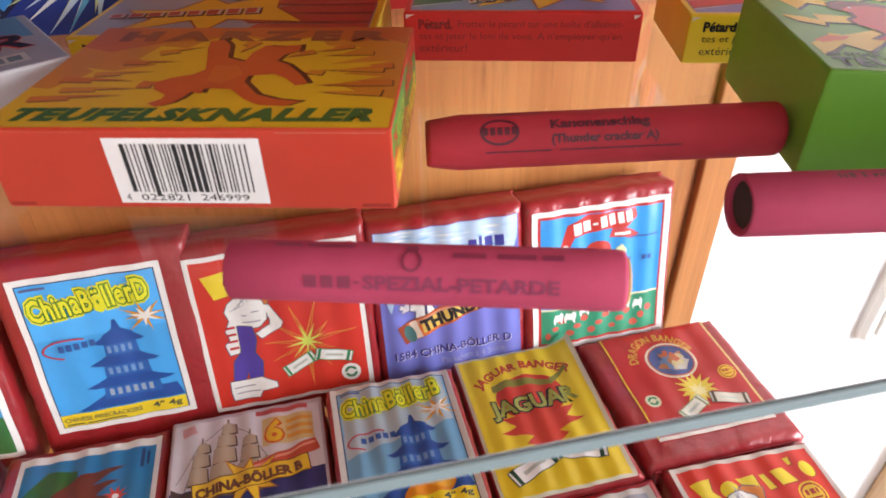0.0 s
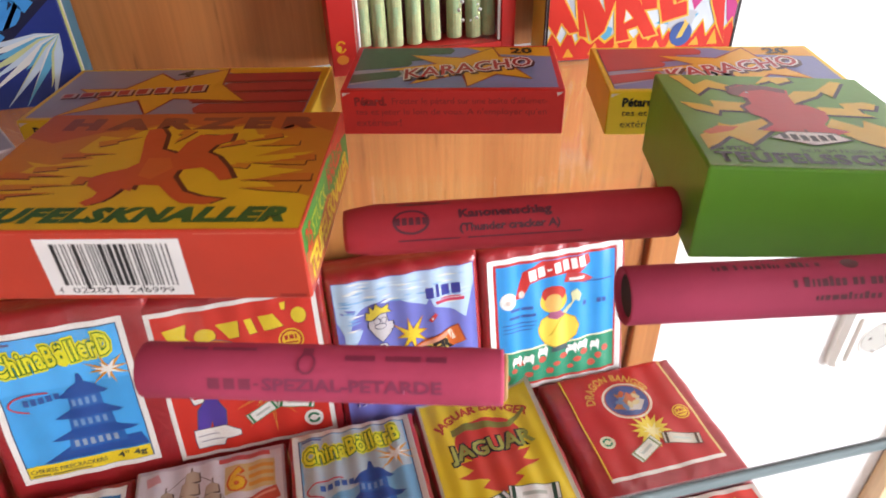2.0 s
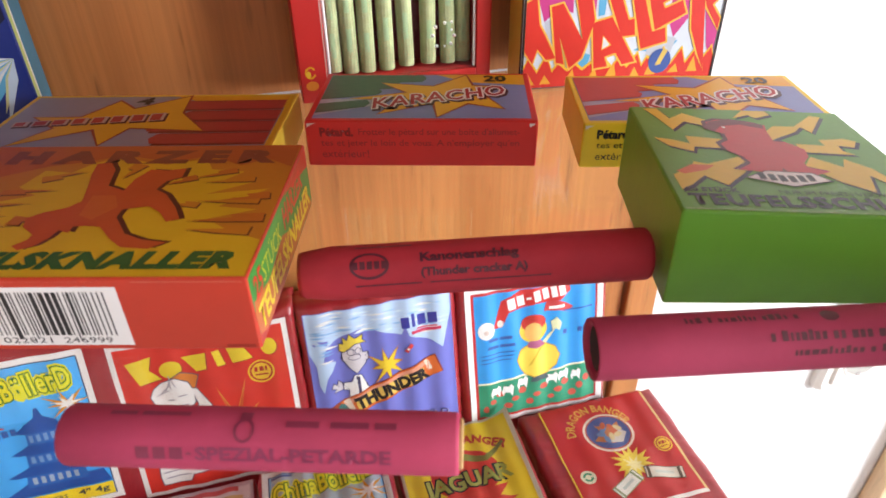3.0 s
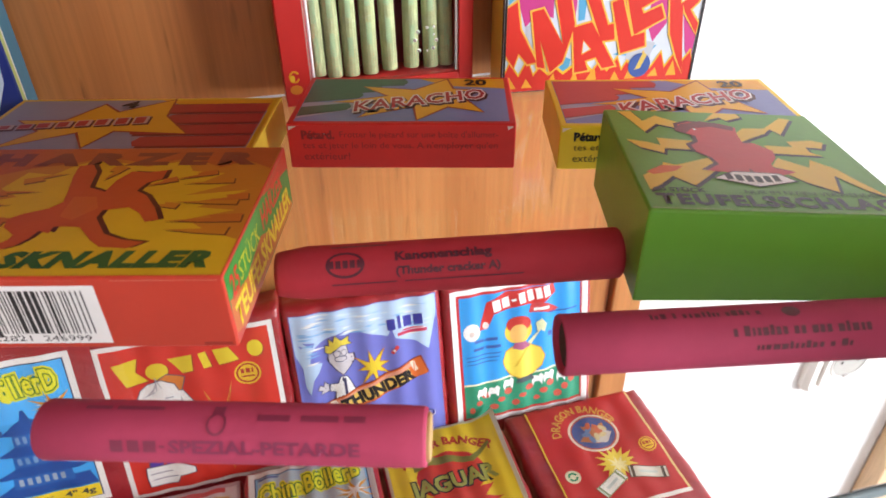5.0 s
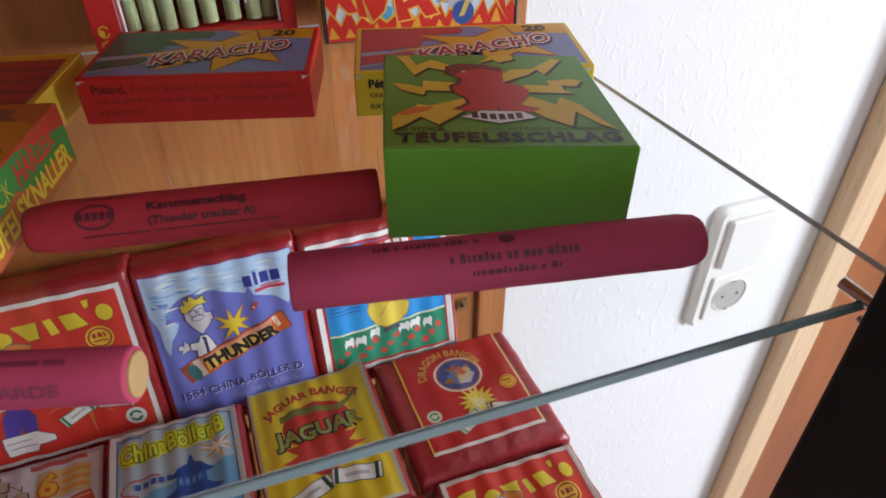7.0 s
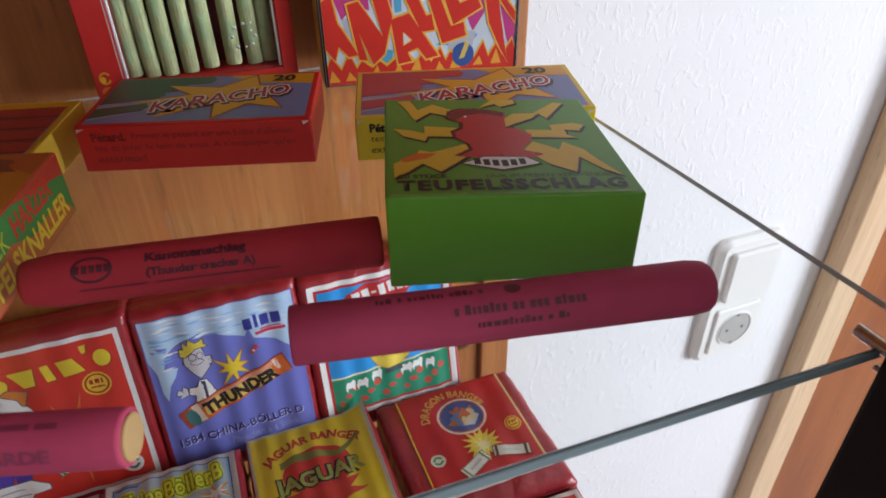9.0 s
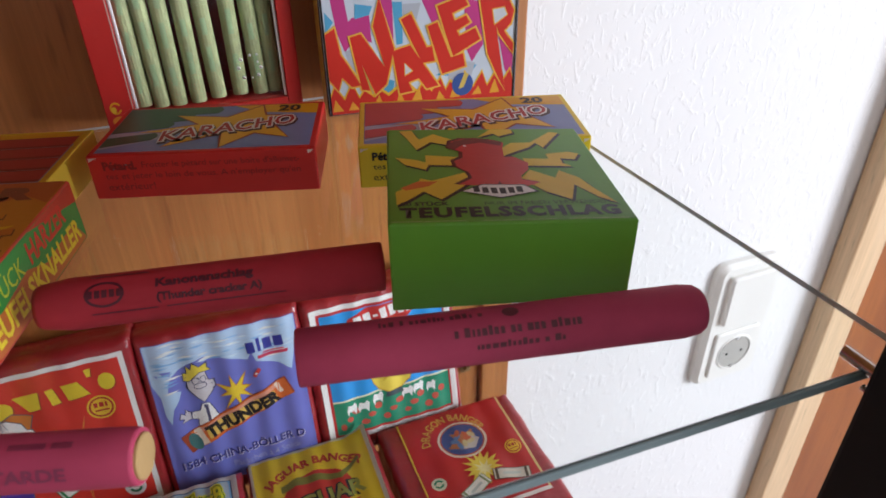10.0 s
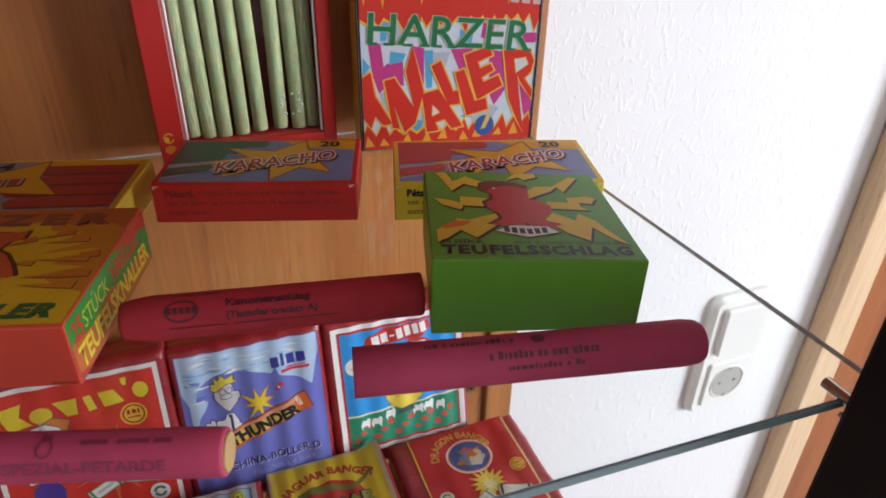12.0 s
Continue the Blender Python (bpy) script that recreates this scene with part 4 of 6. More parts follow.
cv.oval("stamp_mark", 50, 4.4, 2.0, 1.5, STAMP, 1)


def leaning_card():
    """A folded card sleeve that leans outwards beside the boxes."""
    along, up = Vector((-0.52, 0.854, 0)), Vector((0.35, 0, 0.937))
    out = up.cross(along).normalized()
    m = Matrix((along, out, up)).transposed().to_4x4()
    ob = thing("card_sleeve", Matrix.Translation((-0.0835, 0.0866, SHELF_Z + 0.0008)) @ m, "grey folded card sleeve with magenta and blue print", "card")
    part("front_sheet", block(0, 0.06, -0.0006, 0, 0, 0.044, 0.0002), ink((0.25, 0.24, 0.25)), ob)
    part("folded_edge", rod((0, -0.0003, 0.0004), (0.06, -0.0003, 0.0004), 0.0006, 10), ink((0.45, 0.45, 0.44)), ob, "pale folded lower edge")
    part("back_sheet", block(0.0005, 0.059, -0.0014, -0.0007, 0.0003, 0.043, 0.0002), ink((0.25, 0.24, 0.25)), ob)
    cv = Canvas(ob, lambda x, y, l: (x / 1000, -0.0015 - l, y / 1000))
    cv.fill("blue_print", [[(2, 10), (6, 9), (12, 14), (16, 26), (9, 30), (4, 26), (1.5, 20)]], (0.08, 0.28, 0.6), 1)
    cv.fill("magenta_print", [[(8, 28), (16, 24), (30, 30), (34, 42), (20, 42), (12, 38)]], (0.5, 0.04, 0.12), 2)
    cv.fill("orange_print", [[(10, 22), (24, 18), (30, 28), (18, 30)]], (0.65, 0.2, 0.02), 3)


leaning_card()

# ---- firecracker packs on the lower shelf ----
def crinkled(name, color):
    """Waxed red paper, glossy and creased."""
    m = principled(name, color, rough=0.32, vary=0.22, scale=70, coat=0.25)
    nt = m.node_tree
    b = nt.nodes["Principled BSDF"]
    tc = nt.nodes.new("ShaderNodeTexCoord")
    n1, n2 = nt.nodes.new("ShaderNodeTexNoise"), nt.nodes.new("ShaderNodeTexVoronoi")
    n1.inputs["Scale"].default_value, n1.inputs["Detail"].default_value, n1.inputs["Distortion"].default_value = 110, 3, 1.2
    n2.feature = "DISTANCE_TO_EDGE"
    n2.inputs["Scale"].default_value = 85
    add = nt.nodes.new("ShaderNodeMath")
    for i, n in enumerate((n1, n2)):
        nt.links.new(tc.outputs["Object"], n.inputs["Vector"])
        nt.links.new(n.outputs[0], add.inputs[i])
    bp = nt.nodes.new("ShaderNodeBump")
    bp.inputs["Strength"].default_value, bp.inputs["Distance"].default_value = 0.5, 0.0014
    nt.links.new(add.outputs[0], bp.inputs["Height"])
    nt.links.new(bp.outputs["Normal"], b.inputs["Normal"])
    return m


M_WRAP = crinkled("red_waxed_paper", (0.33, 0.018, 0.024))


def pack(m, w, h, t, label_text, lab, lab_color, ridge=0.5, pitch=12.0, seed=1, curl=0.0, lump=1.0):
    """A wrapped bundle of crackers lying face up: w by h by t millimetres, with a paper label on lab = x0, y0, x1, y1. Returns the label's canvas."""
    ob = thing("firecracker_pack", m, label_text, "firecracker pack", "packs of crackers")

    def height(x, y):
        e = max(0.0, min(x, w - x, y, h - y))
        k = min(1.0, e / 4.0)
        wave = ridge * math.cos(math.tau * (x - w * 0.5) / pitch)
        n = noise.noise(Vector((x * 0.06 + seed * 7, y * 0.05, seed * 3.1))) * 0.9 * lump
        return t - 2.6 * (1 - math.sqrt(max(0.0, 1 - (1 - k) ** 2))) + (wave + n) * k

    bm = bmesh.new()
    nx, ny = 40, 34
    rnd = random.Random(seed)
    grid = []
    for j in range(ny + 1):
        row = []
        for i in range(nx + 1):
            x, y = w * i / nx, h * j / ny
            edge = i in (0, nx) or j in (0, ny)
            ox = noise.noise(Vector((y * 0.12, seed, i * 0.01))) * 0.9 * lump if i in (0, nx) else 0
            oy = noise.noise(Vector((x * 0.12, seed + 5, j * 0.01))) * 0.9 * lump if j in (0, ny) else 0
            row.append(bm.verts.new(((x + ox) / 1000, (y + oy) / 1000, height(x, y) / 1000)))
        grid.append(row)
    for j in range(ny):
        for i in range(nx):
            bm.faces.new((grid[j][i], grid[j][i + 1], grid[j + 1][i + 1], grid[j + 1][i]))
    rim = grid[0][:] + [grid[j][nx] for j in range(1, ny + 1)] + [grid[ny][i] for i in range(nx - 1, -1, -1)] + [grid[j][0] for j in range(ny - 1, 0, -1)]
    prev = rim
    for z, inset in ((t * 0.55, 0.0), (1.6, 0.0), (0.2, 1.2)):
        ring = []
        for v in rim:
            x, y = v.co.x * 1000, v.co.y * 1000
            cx, cy = x - w / 2, y - h / 2
            bulge = 0.5 * noise.noise(Vector((x * 0.2, y * 0.2, z))) if z > 1 else -inset
            kx = (cx + math.copysign(bulge, cx)) if abs(cx) > w / 2 - 2 else cx
            ky = (cy + math.copysign(bulge, cy)) if abs(cy) > h / 2 - 2 else cy
            ring.append(bm.verts.new(((kx + w / 2) / 1000, (ky + h / 2) / 1000, z / 1000)))
        for k in range(len(rim)):
            bm.faces.new((prev[k], prev[(k + 1) % len(rim)], ring[(k + 1) % len(rim)], ring[k]))
        prev = ring
    bm.faces.new(prev)
    part("wrapper", bm, M_WRAP, ob, "crinkled dark red waxed paper", smooth=True)
    # a folded seam of paper along one side
    sx = w * 0.5
    part("wrapper_fold", block(0.003, w / 1000 - 0.003, -0.0007, 0.0006, t * 0.0003, t * 0.0008, 0.0003), M_WRAP, ob)
    x0, y0, x1, y1 = lab

    def place(x, y, l):
        px, py = x + x0, y + y0
        z = height(px, py)
        if curl:
            z += curl * max(0.0, (px - x1 + 14) / 14) ** 2 * max(0.0, (py - y0) / (y1 - y0)) ** 1.5
        return (px / 1000, py / 1000, z / 1000 + 0.0003 + l)

    bare = Canvas(ob, place, 1.25)
    sheet = bare.rect("label", 0, 0, x1 - x0, y1 - y0, lab_color, 0, "printed paper label")
    sheet.data.materials[0] = ink(lab_color, 0.36, 0.2)
    cv = Canvas(sheet, place, 1.25, sheet=0.000055)
    cv.W, cv.H = x1 - x0, y1 - y0
    return cv


def upright(x0, t, y=0.2585, lean=77.0, turn=0.0):
    return Matrix.Translation((x0 / 1000, y + t / 1000 * math.sin(radians(lean)), LOW_Z)) @ pose(0, 0, 0, lean, 0, turn)


def flat(x0, y0, turn=0.0, z=0.0, tip=0.0):
    return Matrix.Translation((x0 / 1000, y0 / 1000, LOW_Z + z)) @ pose(0, 0, 0, tip, 0, turn)


def pagoda(cv, cx, base, wide, tall, color, shade, layer):
    tiers = 3
    cv.fill("hill_print", [[(cx - wide * 0.75, base), (cx + wide * 0.62, base), (cx + wide * 0.55, base + tall * 0.16), (cx - wide * 0.3, base + tall * 0.18), (cx - wide * 0.55, base + tall * 0.08)]], shade, layer)
    for k in range(tiers):
        wk = wide * (0.5 - 0.11 * k)
        y = base + tall * (0.1 + 0.25 * k)
        hh = tall * 0.16
        cv.fill("tower_print", [[(cx - wk * 0.74, y), (cx + wk * 0.74, y), (cx + wk * 0.7, y + hh), (cx - wk * 0.7, y + hh)]], color, layer + 1 + k * 0.2)
        cv.fill("roof_print", [[(cx - wk * 1.12, y + hh), (cx - wk * 0.9, y + hh * 0.85), (cx + wk * 0.9, y + hh * 0.85), (cx + wk * 1.12, y + hh), (cx + wk * 0.72, y + hh * 1.35), (cx + wk * 0.5, y + hh * 1.62), (cx - wk * 0.5, y + hh * 1.62), (cx - wk * 0.72, y + hh * 1.35)]], shade, layer + 1.1 + k * 0.2)
        n = 6 - k
        cv.bars("window_print", (0.16, 0.3, 0.55) if k else (0.3, 0.38, 0.5), layer + 2.2, [(cx - wk * 0.6 + wk * 1.2 * j / n, y + hh * 0.2, cx - wk * 0.6 + wk * 1.2 * (j + 0.55) / n, y + hh * 0.7) for j in range(n)])
    y = base + tall * 0.83
    cv.fill("spire_print", [[(cx - wide * 0.2, y), (cx + wide * 0.2, y), (cx + wide * 0.05, y + tall * 0.07), (cx + wide * 0.02, y + tall * 0.17), (cx - wide * 0.02, y + tall * 0.17), (cx - wide * 0.05, y + tall * 0.07)]], shade, layer + 2)


def burst(cv, cx, cy, r, layer, lines=(0.75, 0.5, 0.03), core=(0.7, 0.75, 0.1), gap=(0.56, 0.06, 0.02)):
    cv.star("burst", cx, cy, r * 0.2, r, 11, lines, layer, rot=8, jitter=0.3, seed=2)
    cv.star("burst_gap", cx, cy, r * 0.15, r * 0.84, 11, gap, layer + 0.4, rot=8, jitter=0.3, seed=2)
    cv.star("burst_core", cx, cy, r * 0.1, r * 0.46, 9, core, layer + 0.8, rot=25, jitter=0.2, seed=5)


def stick_print(cv, x, y, L, wd, rot, layer, paper=WHITE, band=(0.02, 0.25, 0.1)):
    cv.bars("stick_edge", band, layer, [(-0.5, -wd / 2 - 0.5, L + 0.5, wd / 2 + 0.5)], rot, (x, y))
    cv.bars("stick_print", paper, layer + 0.4, [(0, -wd / 2, L, wd / 2)], rot, (x, y))
    cv.bars("stick_band", band, layer + 0.8, [(L * 0.04, -wd / 2, L * 0.12, wd / 2), (L * 0.86, -wd / 2, L * 0.94, wd / 2)], rot, (x, y))
    cv.bars("fine_print", (0.45, 0.5, 0.45), layer + 0.8, [(L * 0.25, -wd * 0.12, L * 0.75, wd * 0.12)], rot, (x, y))


def recycle_mark(cv, x, y, r, layer, back=WHITE):
    cv.oval("mark_disc", x, y, r, r, back, layer)
    cv.ring("mark_arrow", x, y, r * 0.66, r * 0.66, r * 0.28, (0.02, 0.2, 0.1), layer + 1, 20, 180, 12)
    cv.ring("mark_arrow", x, y, r * 0.66, r * 0.66, r * 0.28, (0.02, 0.2, 0.1), layer + 1, 200, 350, 12)


def badge(cv, x, y, r, layer):
    cv.oval("badge", x, y, r, r, (0.75, 0.5, 0.03), layer)
    cv.ring("badge_ring", x, y, r * 0.86, r * 0.86, r * 0.14, (0.4, 0.03, 0.02), layer + 0.5)
    cv.bars("fine_print", (0.4, 0.03, 0.02), layer + 0.5, [(x - r * 0.5, y, x - r * 0.25, y + r * 0.4), (x - r * 0.12, y, x + r * 0.2, y + r * 0.4), (x + r * 0.3, y, x + r * 0.45, y + r * 0.4), (x - r * 0.5, y - r * 0.35, x + r * 0.5, y - r * 0.22)])


def pagoda_label(cv, last, field, band=True, orange=False):
    W, H = cv.W, cv.H
    cv.rect("border_line", 3.0, 3.0, W - 3.0, H - 3.0, (0.05, 0.07, 0.15), 1)
    cv.rect("field", 3.6, 3.6, W - 3.6, H - 3.6, field, 2, "bright blue field")
    cv.rect("sky_band", 3.6, H * 0.62, W - 3.6, H - 3.6, tuple(min(1, c * 1.18 + 0.01) for c in field), 2.5)
    pagoda(cv, W * 0.6, H * 0.13, W * 0.56, H * 0.56, (0.02, 0.12, 0.42), (0.012, 0.075, 0.32), 4)
    if orange:
        cv.oval("orange_patch", W * 0.62, H * 0.16, W * 0.2, H * 0.07, (0.75, 0.27, 0.015), 9, 12)
        cv.oval("orange_patch", W * 0.7, H * 0.2, W * 0.1, H * 0.05, (0.8, 0.4, 0.03), 9.5, -20)
    if band:
        cv.rect("yellow_band", 3.6, 3.6, W - 3.6, H * 0.125, (0.78, 0.6, 0.02), 10)
        cv.text("CHINESE FIRECRACKERS", 4.6, H * 0.072, W * 0.55, H * 0.028, (0.1, 0.1, 0.05), 11, bold=0.05)
        cv.text('4" 4g', W * 0.7, H * 0.06, W * 0.21, H * 0.05, (0.07, 0.08, 0.05), 11, bold=0.12)
        cv.bars("fine_print", (0.15, 0.14, 0.04), 11, [(5, H * 0.05, W * 0.2, H * 0.06), (W * 0.22, H * 0.05, W * 0.5, H * 0.06)])
    ty = H * 0.74
    for col, lay, wide, nm in (((0.72, 0.72, 0.02), 11, 1.6, "lettering_glow"), ((0.06, 0.2, 0.02), 11.7, 0.85, "lettering_outline"), ((0.74, 0.74, 0.03), 12.4, 0.3, "lettering")):
        cv.text("ChinaBöller" + last, W * 0.09, ty, W * 0.8, H * 0.13, col, lay, rot=5, bold=wide, name=nm, space=1.08)
    cv.star("star_edge", W * 0.82, H * 0.69, 2.6, 10.5, 8, (0.7, 0.32, 0.03), 13, rot=10, sx=1.2, sy=0.75, jitter=0.25)
    cv.star("star", W * 0.82, H * 0.69, 2.2, 7.0, 7, WHITE, 14, rot=10, sx=1.15, sy=0.75, jitter=0.2)
    cv.ring("emblem_arc", W * 0.28, H * 0.55, W * 0.2, H * 0.065, 0.9, (0.5, 0.05, 0.08), 11, 60, 250)
    cv.bars("fine_print", (0.03, 0.1, 0.35), 12, [(W * 0.19 + k * 3.6, H * 0.535 + k * 0.3, W * 0.19 + k * 3.6 + 2.5, H * 0.575 + k * 0.3) for k in range(5)])
    cv.bars("fine_print", (0.1, 0.13, 0.3), 11, [(4.8, H * 0.93, W * 0.24, H * 0.945)])


def name_blocks(cv, x, y, w, h, layer, rot=4):
    """Plain yellow shapes in place of a name."""
    round_shape = lambda cx, cy, rx, ry: [(cx + rx * math.cos(k * math.tau / 14), cy + ry * math.sin(k * math.tau / 14)) for k in range(14)]
    shapes = [
        [(0.0, 0.95), (0.05, 0.0), (0.1, 0.02), (0.2, 0.06), (0.135, 0.5), (0.17, 1.0), (0.06, 0.98)],
        round_shape(0.27, 0.36, 0.075, 0.33),
        [(0.36, 0.72), (0.43, 0.7), (0.52, 0.7), (0.5, 0.06), (0.43, 0.04)],
        [(0.56, 0.66), (0.61, 0.66), (0.63, 0.02), (0.575, 0.02)],
        [(0.66, 0.66), (0.77, 0.66), (0.82, 0.05), (0.68, 0.02)],
        [(0.83, 1.0), (0.875, 1.0), (0.86, 0.7), (0.835, 0.7)],
        round_shape(0.945, 0.36, 0.055, 0.34)]
    c, s = math.cos(radians(rot)), math.sin(radians(rot))
    for loop in shapes:
        mm = [(w * a, h * b) for a, b in loop]
        for nm, col, lay, o in (("name_shape_shadow", (0.35, 0.06, 0.02), layer, 0.5), ("name_shape", (0.76, 0.6, 0.03), layer + 0.6, 0.0)):
            cv.fill(nm, [[(x + c * (a + o) - s * (b - o), y + s * (a + o) + c * (b - o)) for a, b in mm]], col, lay)


def red_label(cv, figure=True):
    W, H = cv.W, cv.H
    cv.rect("field", 2.6, 2.2, W - 2.6, H - 2.6, (0.63, 0.035, 0.02), 1, "bright red field")
    name_blocks(cv, W * 0.09, H * 0.735, W * 0.84, H * 0.155, 2)
    badge(cv, W * 0.81, H * 0.69, 6.6, 2)
    burst(cv, W * 0.62, H * 0.38, H * 0.25, 2, (0.7, 0.35, 0.05), (0.6, 0.7, 0.12))
    stick_print(cv, W * 0.46, H * 0.2, 17, 6, 24, 4)
    stick_print(cv, W * 0.66, H * 0.29, 19, 6, -16, 5)
    recycle_mark(cv, W * 0.86, H * 0.12, 5.2, 4)
    if figure:
        # plain shapes where a figure is printed
        line = (0.1, 0.1, 0.14)
        for nm, col, lay, loop in (
                ("orange_shape", (0.62, 0.2, 0.03), 2.9, [(24, 66), (30, 69), (38, 66), (35, 58), (28, 60)]),
                ("white_shape", WHITE, 3.4, [(14.5, 58), (16.5, 62), (20.5, 65), (27, 66.5), (32.5, 63), (34.5, 57), (34, 51), (30, 47.5), (24, 47), (19, 48.5), (16, 52)]),
                ("white_shape", WHITE, 3.2, [(33, 59), (36, 58.5), (41.5, 48), (40, 45), (30, 40.5), (27.5, 44), (35, 47.5), (35.5, 50)]),
                ("white_shape", WHITE, 3.3, [(16, 53), (19, 49), (19.5, 41), (17.5, 33.5), (13, 33), (11.5, 39), (14.5, 42), (13, 47)]),
                ("blue_shape", (0.08, 0.05, 0.36), 4, [(19, 49), (26, 48), (27, 40), (25, 33), (28, 27), (26.5, 17), (20, 17), (20, 22), (17.5, 17), (12, 18), (14, 29), (18.5, 34)]),
                ("white_shape", WHITE, 5, [(10, 17.5), (19, 17), (26, 18), (33, 13), (33, 10), (25, 9.5), (23, 5.5), (10, 6), (9.5, 11)])):
            cv.fill("outline_print", [grow(loop, 0.5)], line, lay - 0.2)
            cv.fill(nm, [loop], col, lay)
        for y in (36, 40, 44, 48):
            cv.rect("stripe_shape", 13.2, y, 17.8, y + 1.4, (0.5, 0.03, 0.03), 5)
        cv.bars("stripe_shape", (0.3, 0.3, 0.36), 6, [(11, 13, 22, 13.7), (12, 9.4, 24, 10.1), (22, 54.5, 25, 55.1), (27, 56, 31, 56.6), (22, 50.5, 31, 51.2)])
        for k in range(5):
            cv.bars("hair_line", (0.35, 0.36, 0.42), 6, [(0, -0.2, 7, 0.2)], 20 + 22 * k, (17 + 2.4 * k, 58 + 1.0 * k))


def standing_packs():
    # far left, mostly cut off
    cv = pack(upright(-268, 19), 90, 108, 19, "red pack with white bordered green and blue label", (5, 9, 86, 99), WHITE, seed=21)
    cv.rect("field", 3, 3, cv.W - 3, cv.H - 3, (0.03, 0.3, 0.6), 1)
    cv.fill("green_field", [[(3, 3), (cv.W - 3, 3), (cv.W - 3, 24), (50, 34), (20, 26), (3, 38)]], (0.03, 0.16, 0.04), 2)
    # pagoda label
    cv = pack(upright(-171.5, 18), 87, 112, 18, "red pack with bright blue pagoda label standing upright", (7.5, 17, 74.5, 103), WHITE, ridge=0.25, pitch=18, seed=3)
    pagoda_label(cv, "D", (0.05, 0.36, 0.8))
    # red label
    cv = pack(upright(-89.5, 18), 90.5, 107, 18, "red pack with bright red label and yellow shapes", (2, 12, 86, 101), WHITE, ridge=0.35, pitch=16, seed=4)
    red_label(cv)
    # lilac label
    cv = pack(upright(1.5, 19), 83, 104.5, 19, "red pack with lilac blue label and orange stick", (3, 10, 80, 99.5), LILAC, ridge=0.75, pitch=15.4, seed=5)
    W, H = cv.W, cv.H
    cv.fill("sky_field", [[(0.4, H - 0.4), (W - 0.4, H - 0.4), (W - 0.6, 78), (70.8, 57.9), (64.8, 63.3), (53.4, 67.5), (51.5, 73.5), (49.2, 69), (40.8, 72.2), (35.5, 74.7), (27.4, 77), (19.5, 75), (14.9, 72.7), (11, 70), (8.6, 66.8), (7.4, 61.5), (13.7, 60.3), (11.5, 55.4), (8, 51.2), (5.4, 42.5), (3.6, 48), (3.6, 59), (0.6, 67)]], (0.44, 0.6, 0.8), 1, "pale blue cloud print")
    cv.fill("cloud_gap", [[(5, 74), (11, 73), (10, 70.5), (7.4, 71.8)], [(2.4, 72.5), (4.6, 72.2), (4.2, 70.6)], [(15, 68), (20, 70.5), (22, 68), (16, 66)]], LILAC, 1.6)
    rnd = random.Random(8)
    for k in range(58):
        x, y = rnd.uniform(1, W - 15), rnd.uniform(H * 0.82, H - 1.2)
        if k > 40:
            x, y = rnd.choice(((rnd.uniform(1, 6), rnd.uniform(60, 74)), (rnd.uniform(56, 64), rnd.uniform(68, 78))))
        L = rnd.uniform(5, 13)
        cv.fill("wave_print", [[(x, y), (x + L * 0.4, y + rnd.uniform(0.3, 0.9)), (x + L, y + 0.3), (x + L * 0.5, y - 0.5)]], (WHITE, (0.2, 0.42, 0.72), (0.62, 0.75, 0.86))[k % 3], 2 + k * 0.02)
    cv.bars("emblem", (0.03, 0.04, 0.3), 4, [(0, 0, 4.2, 6.4), (5.6, 0, 7.4, 7.6), (8.8, 0, 13.2, 6.2), (14.4, 0, 19.2, 6.2)], 2, (W * 0.645, H * 0.81))
    cv.bars("emblem", (0.55, 0.04, 0.1), 4.5, [(0, 0, 16, 1.8), (3, 2.2, 14, 3.0)], 2, (W * 0.71, H * 0.765))
    line = (0.05, 0.05, 0.12)
    for nm, col, lay, loop in (
            ("white_shape", WHITE, 4.2, [(22.2, 50.4), (25.6, 50), (29, 41.1), (25.6, 36), (18, 36), (18.8, 41.6), (15.2, 42.4), (15.2, 46.2), (20.4, 46.4)]),
            ("pale_shape", (0.56, 0.53, 0.56), 4.4, [(10.8, 47.2), (12.6, 45.6), (13.2, 48.6), (15.8, 46), (15.4, 42.6), (10.6, 41.6), (12, 43.6), (9.6, 44.6)]),
            ("pale_shape", (0.58, 0.55, 0.58), 4.6, [(18.4, 68.4), (26.9, 68.8), (27.6, 63), (30.6, 62.6), (30.8, 59), (27.9, 55.6), (23.6, 51.6), (20.4, 55.3), (16.6, 61.5)]),
            ("yellow_shape", (0.72, 0.58, 0.06), 5, [(16, 66), (16.4, 70), (18.4, 69.4), (18.4, 73.6), (20.4, 71.4), (21.8, 75), (24.6, 72), (28.6, 73.4), (28.4, 70.6), (30, 68.8), (24.1, 69.2), (18.2, 65)])):
        cv.fill("outline_print", [grow(loop, 0.45)], line, lay - 0.1)
        cv.fill(nm, [loop], col, lay)
    cv.ring("line_print", 21.6, 64.6, 1.9, 2.1, 0.35, line, 5.2)
    cv.ring("line_print", 25.4, 64.8, 1.6, 2.0, 0.35, line, 5.2)
    cv.ring("line_print", 23.4, 61.4, 3.4, 1.8, 0.4, line, 5.4)
    cv.bars("tie_shape", line, 5, [(23.3, 38, 24.8, 49.4)], 0)
    cv.star("star_edge", 40.0, 52.9, 4.0, 11.0, 8, (0.6, 0.2, 0.02), 5, rot=10, jitter=0.25)
    cv.star("star", 40.0, 52.9, 3.4, 9.6, 8, (0.76, 0.56, 0.03), 5.6, rot=10, jitter=0.25)
    cv.bars("spark_shape", (0.6, 0.05, 0.05), 6, [(0, 0, 5.5, 2.0)], 50, (51.5, 58))
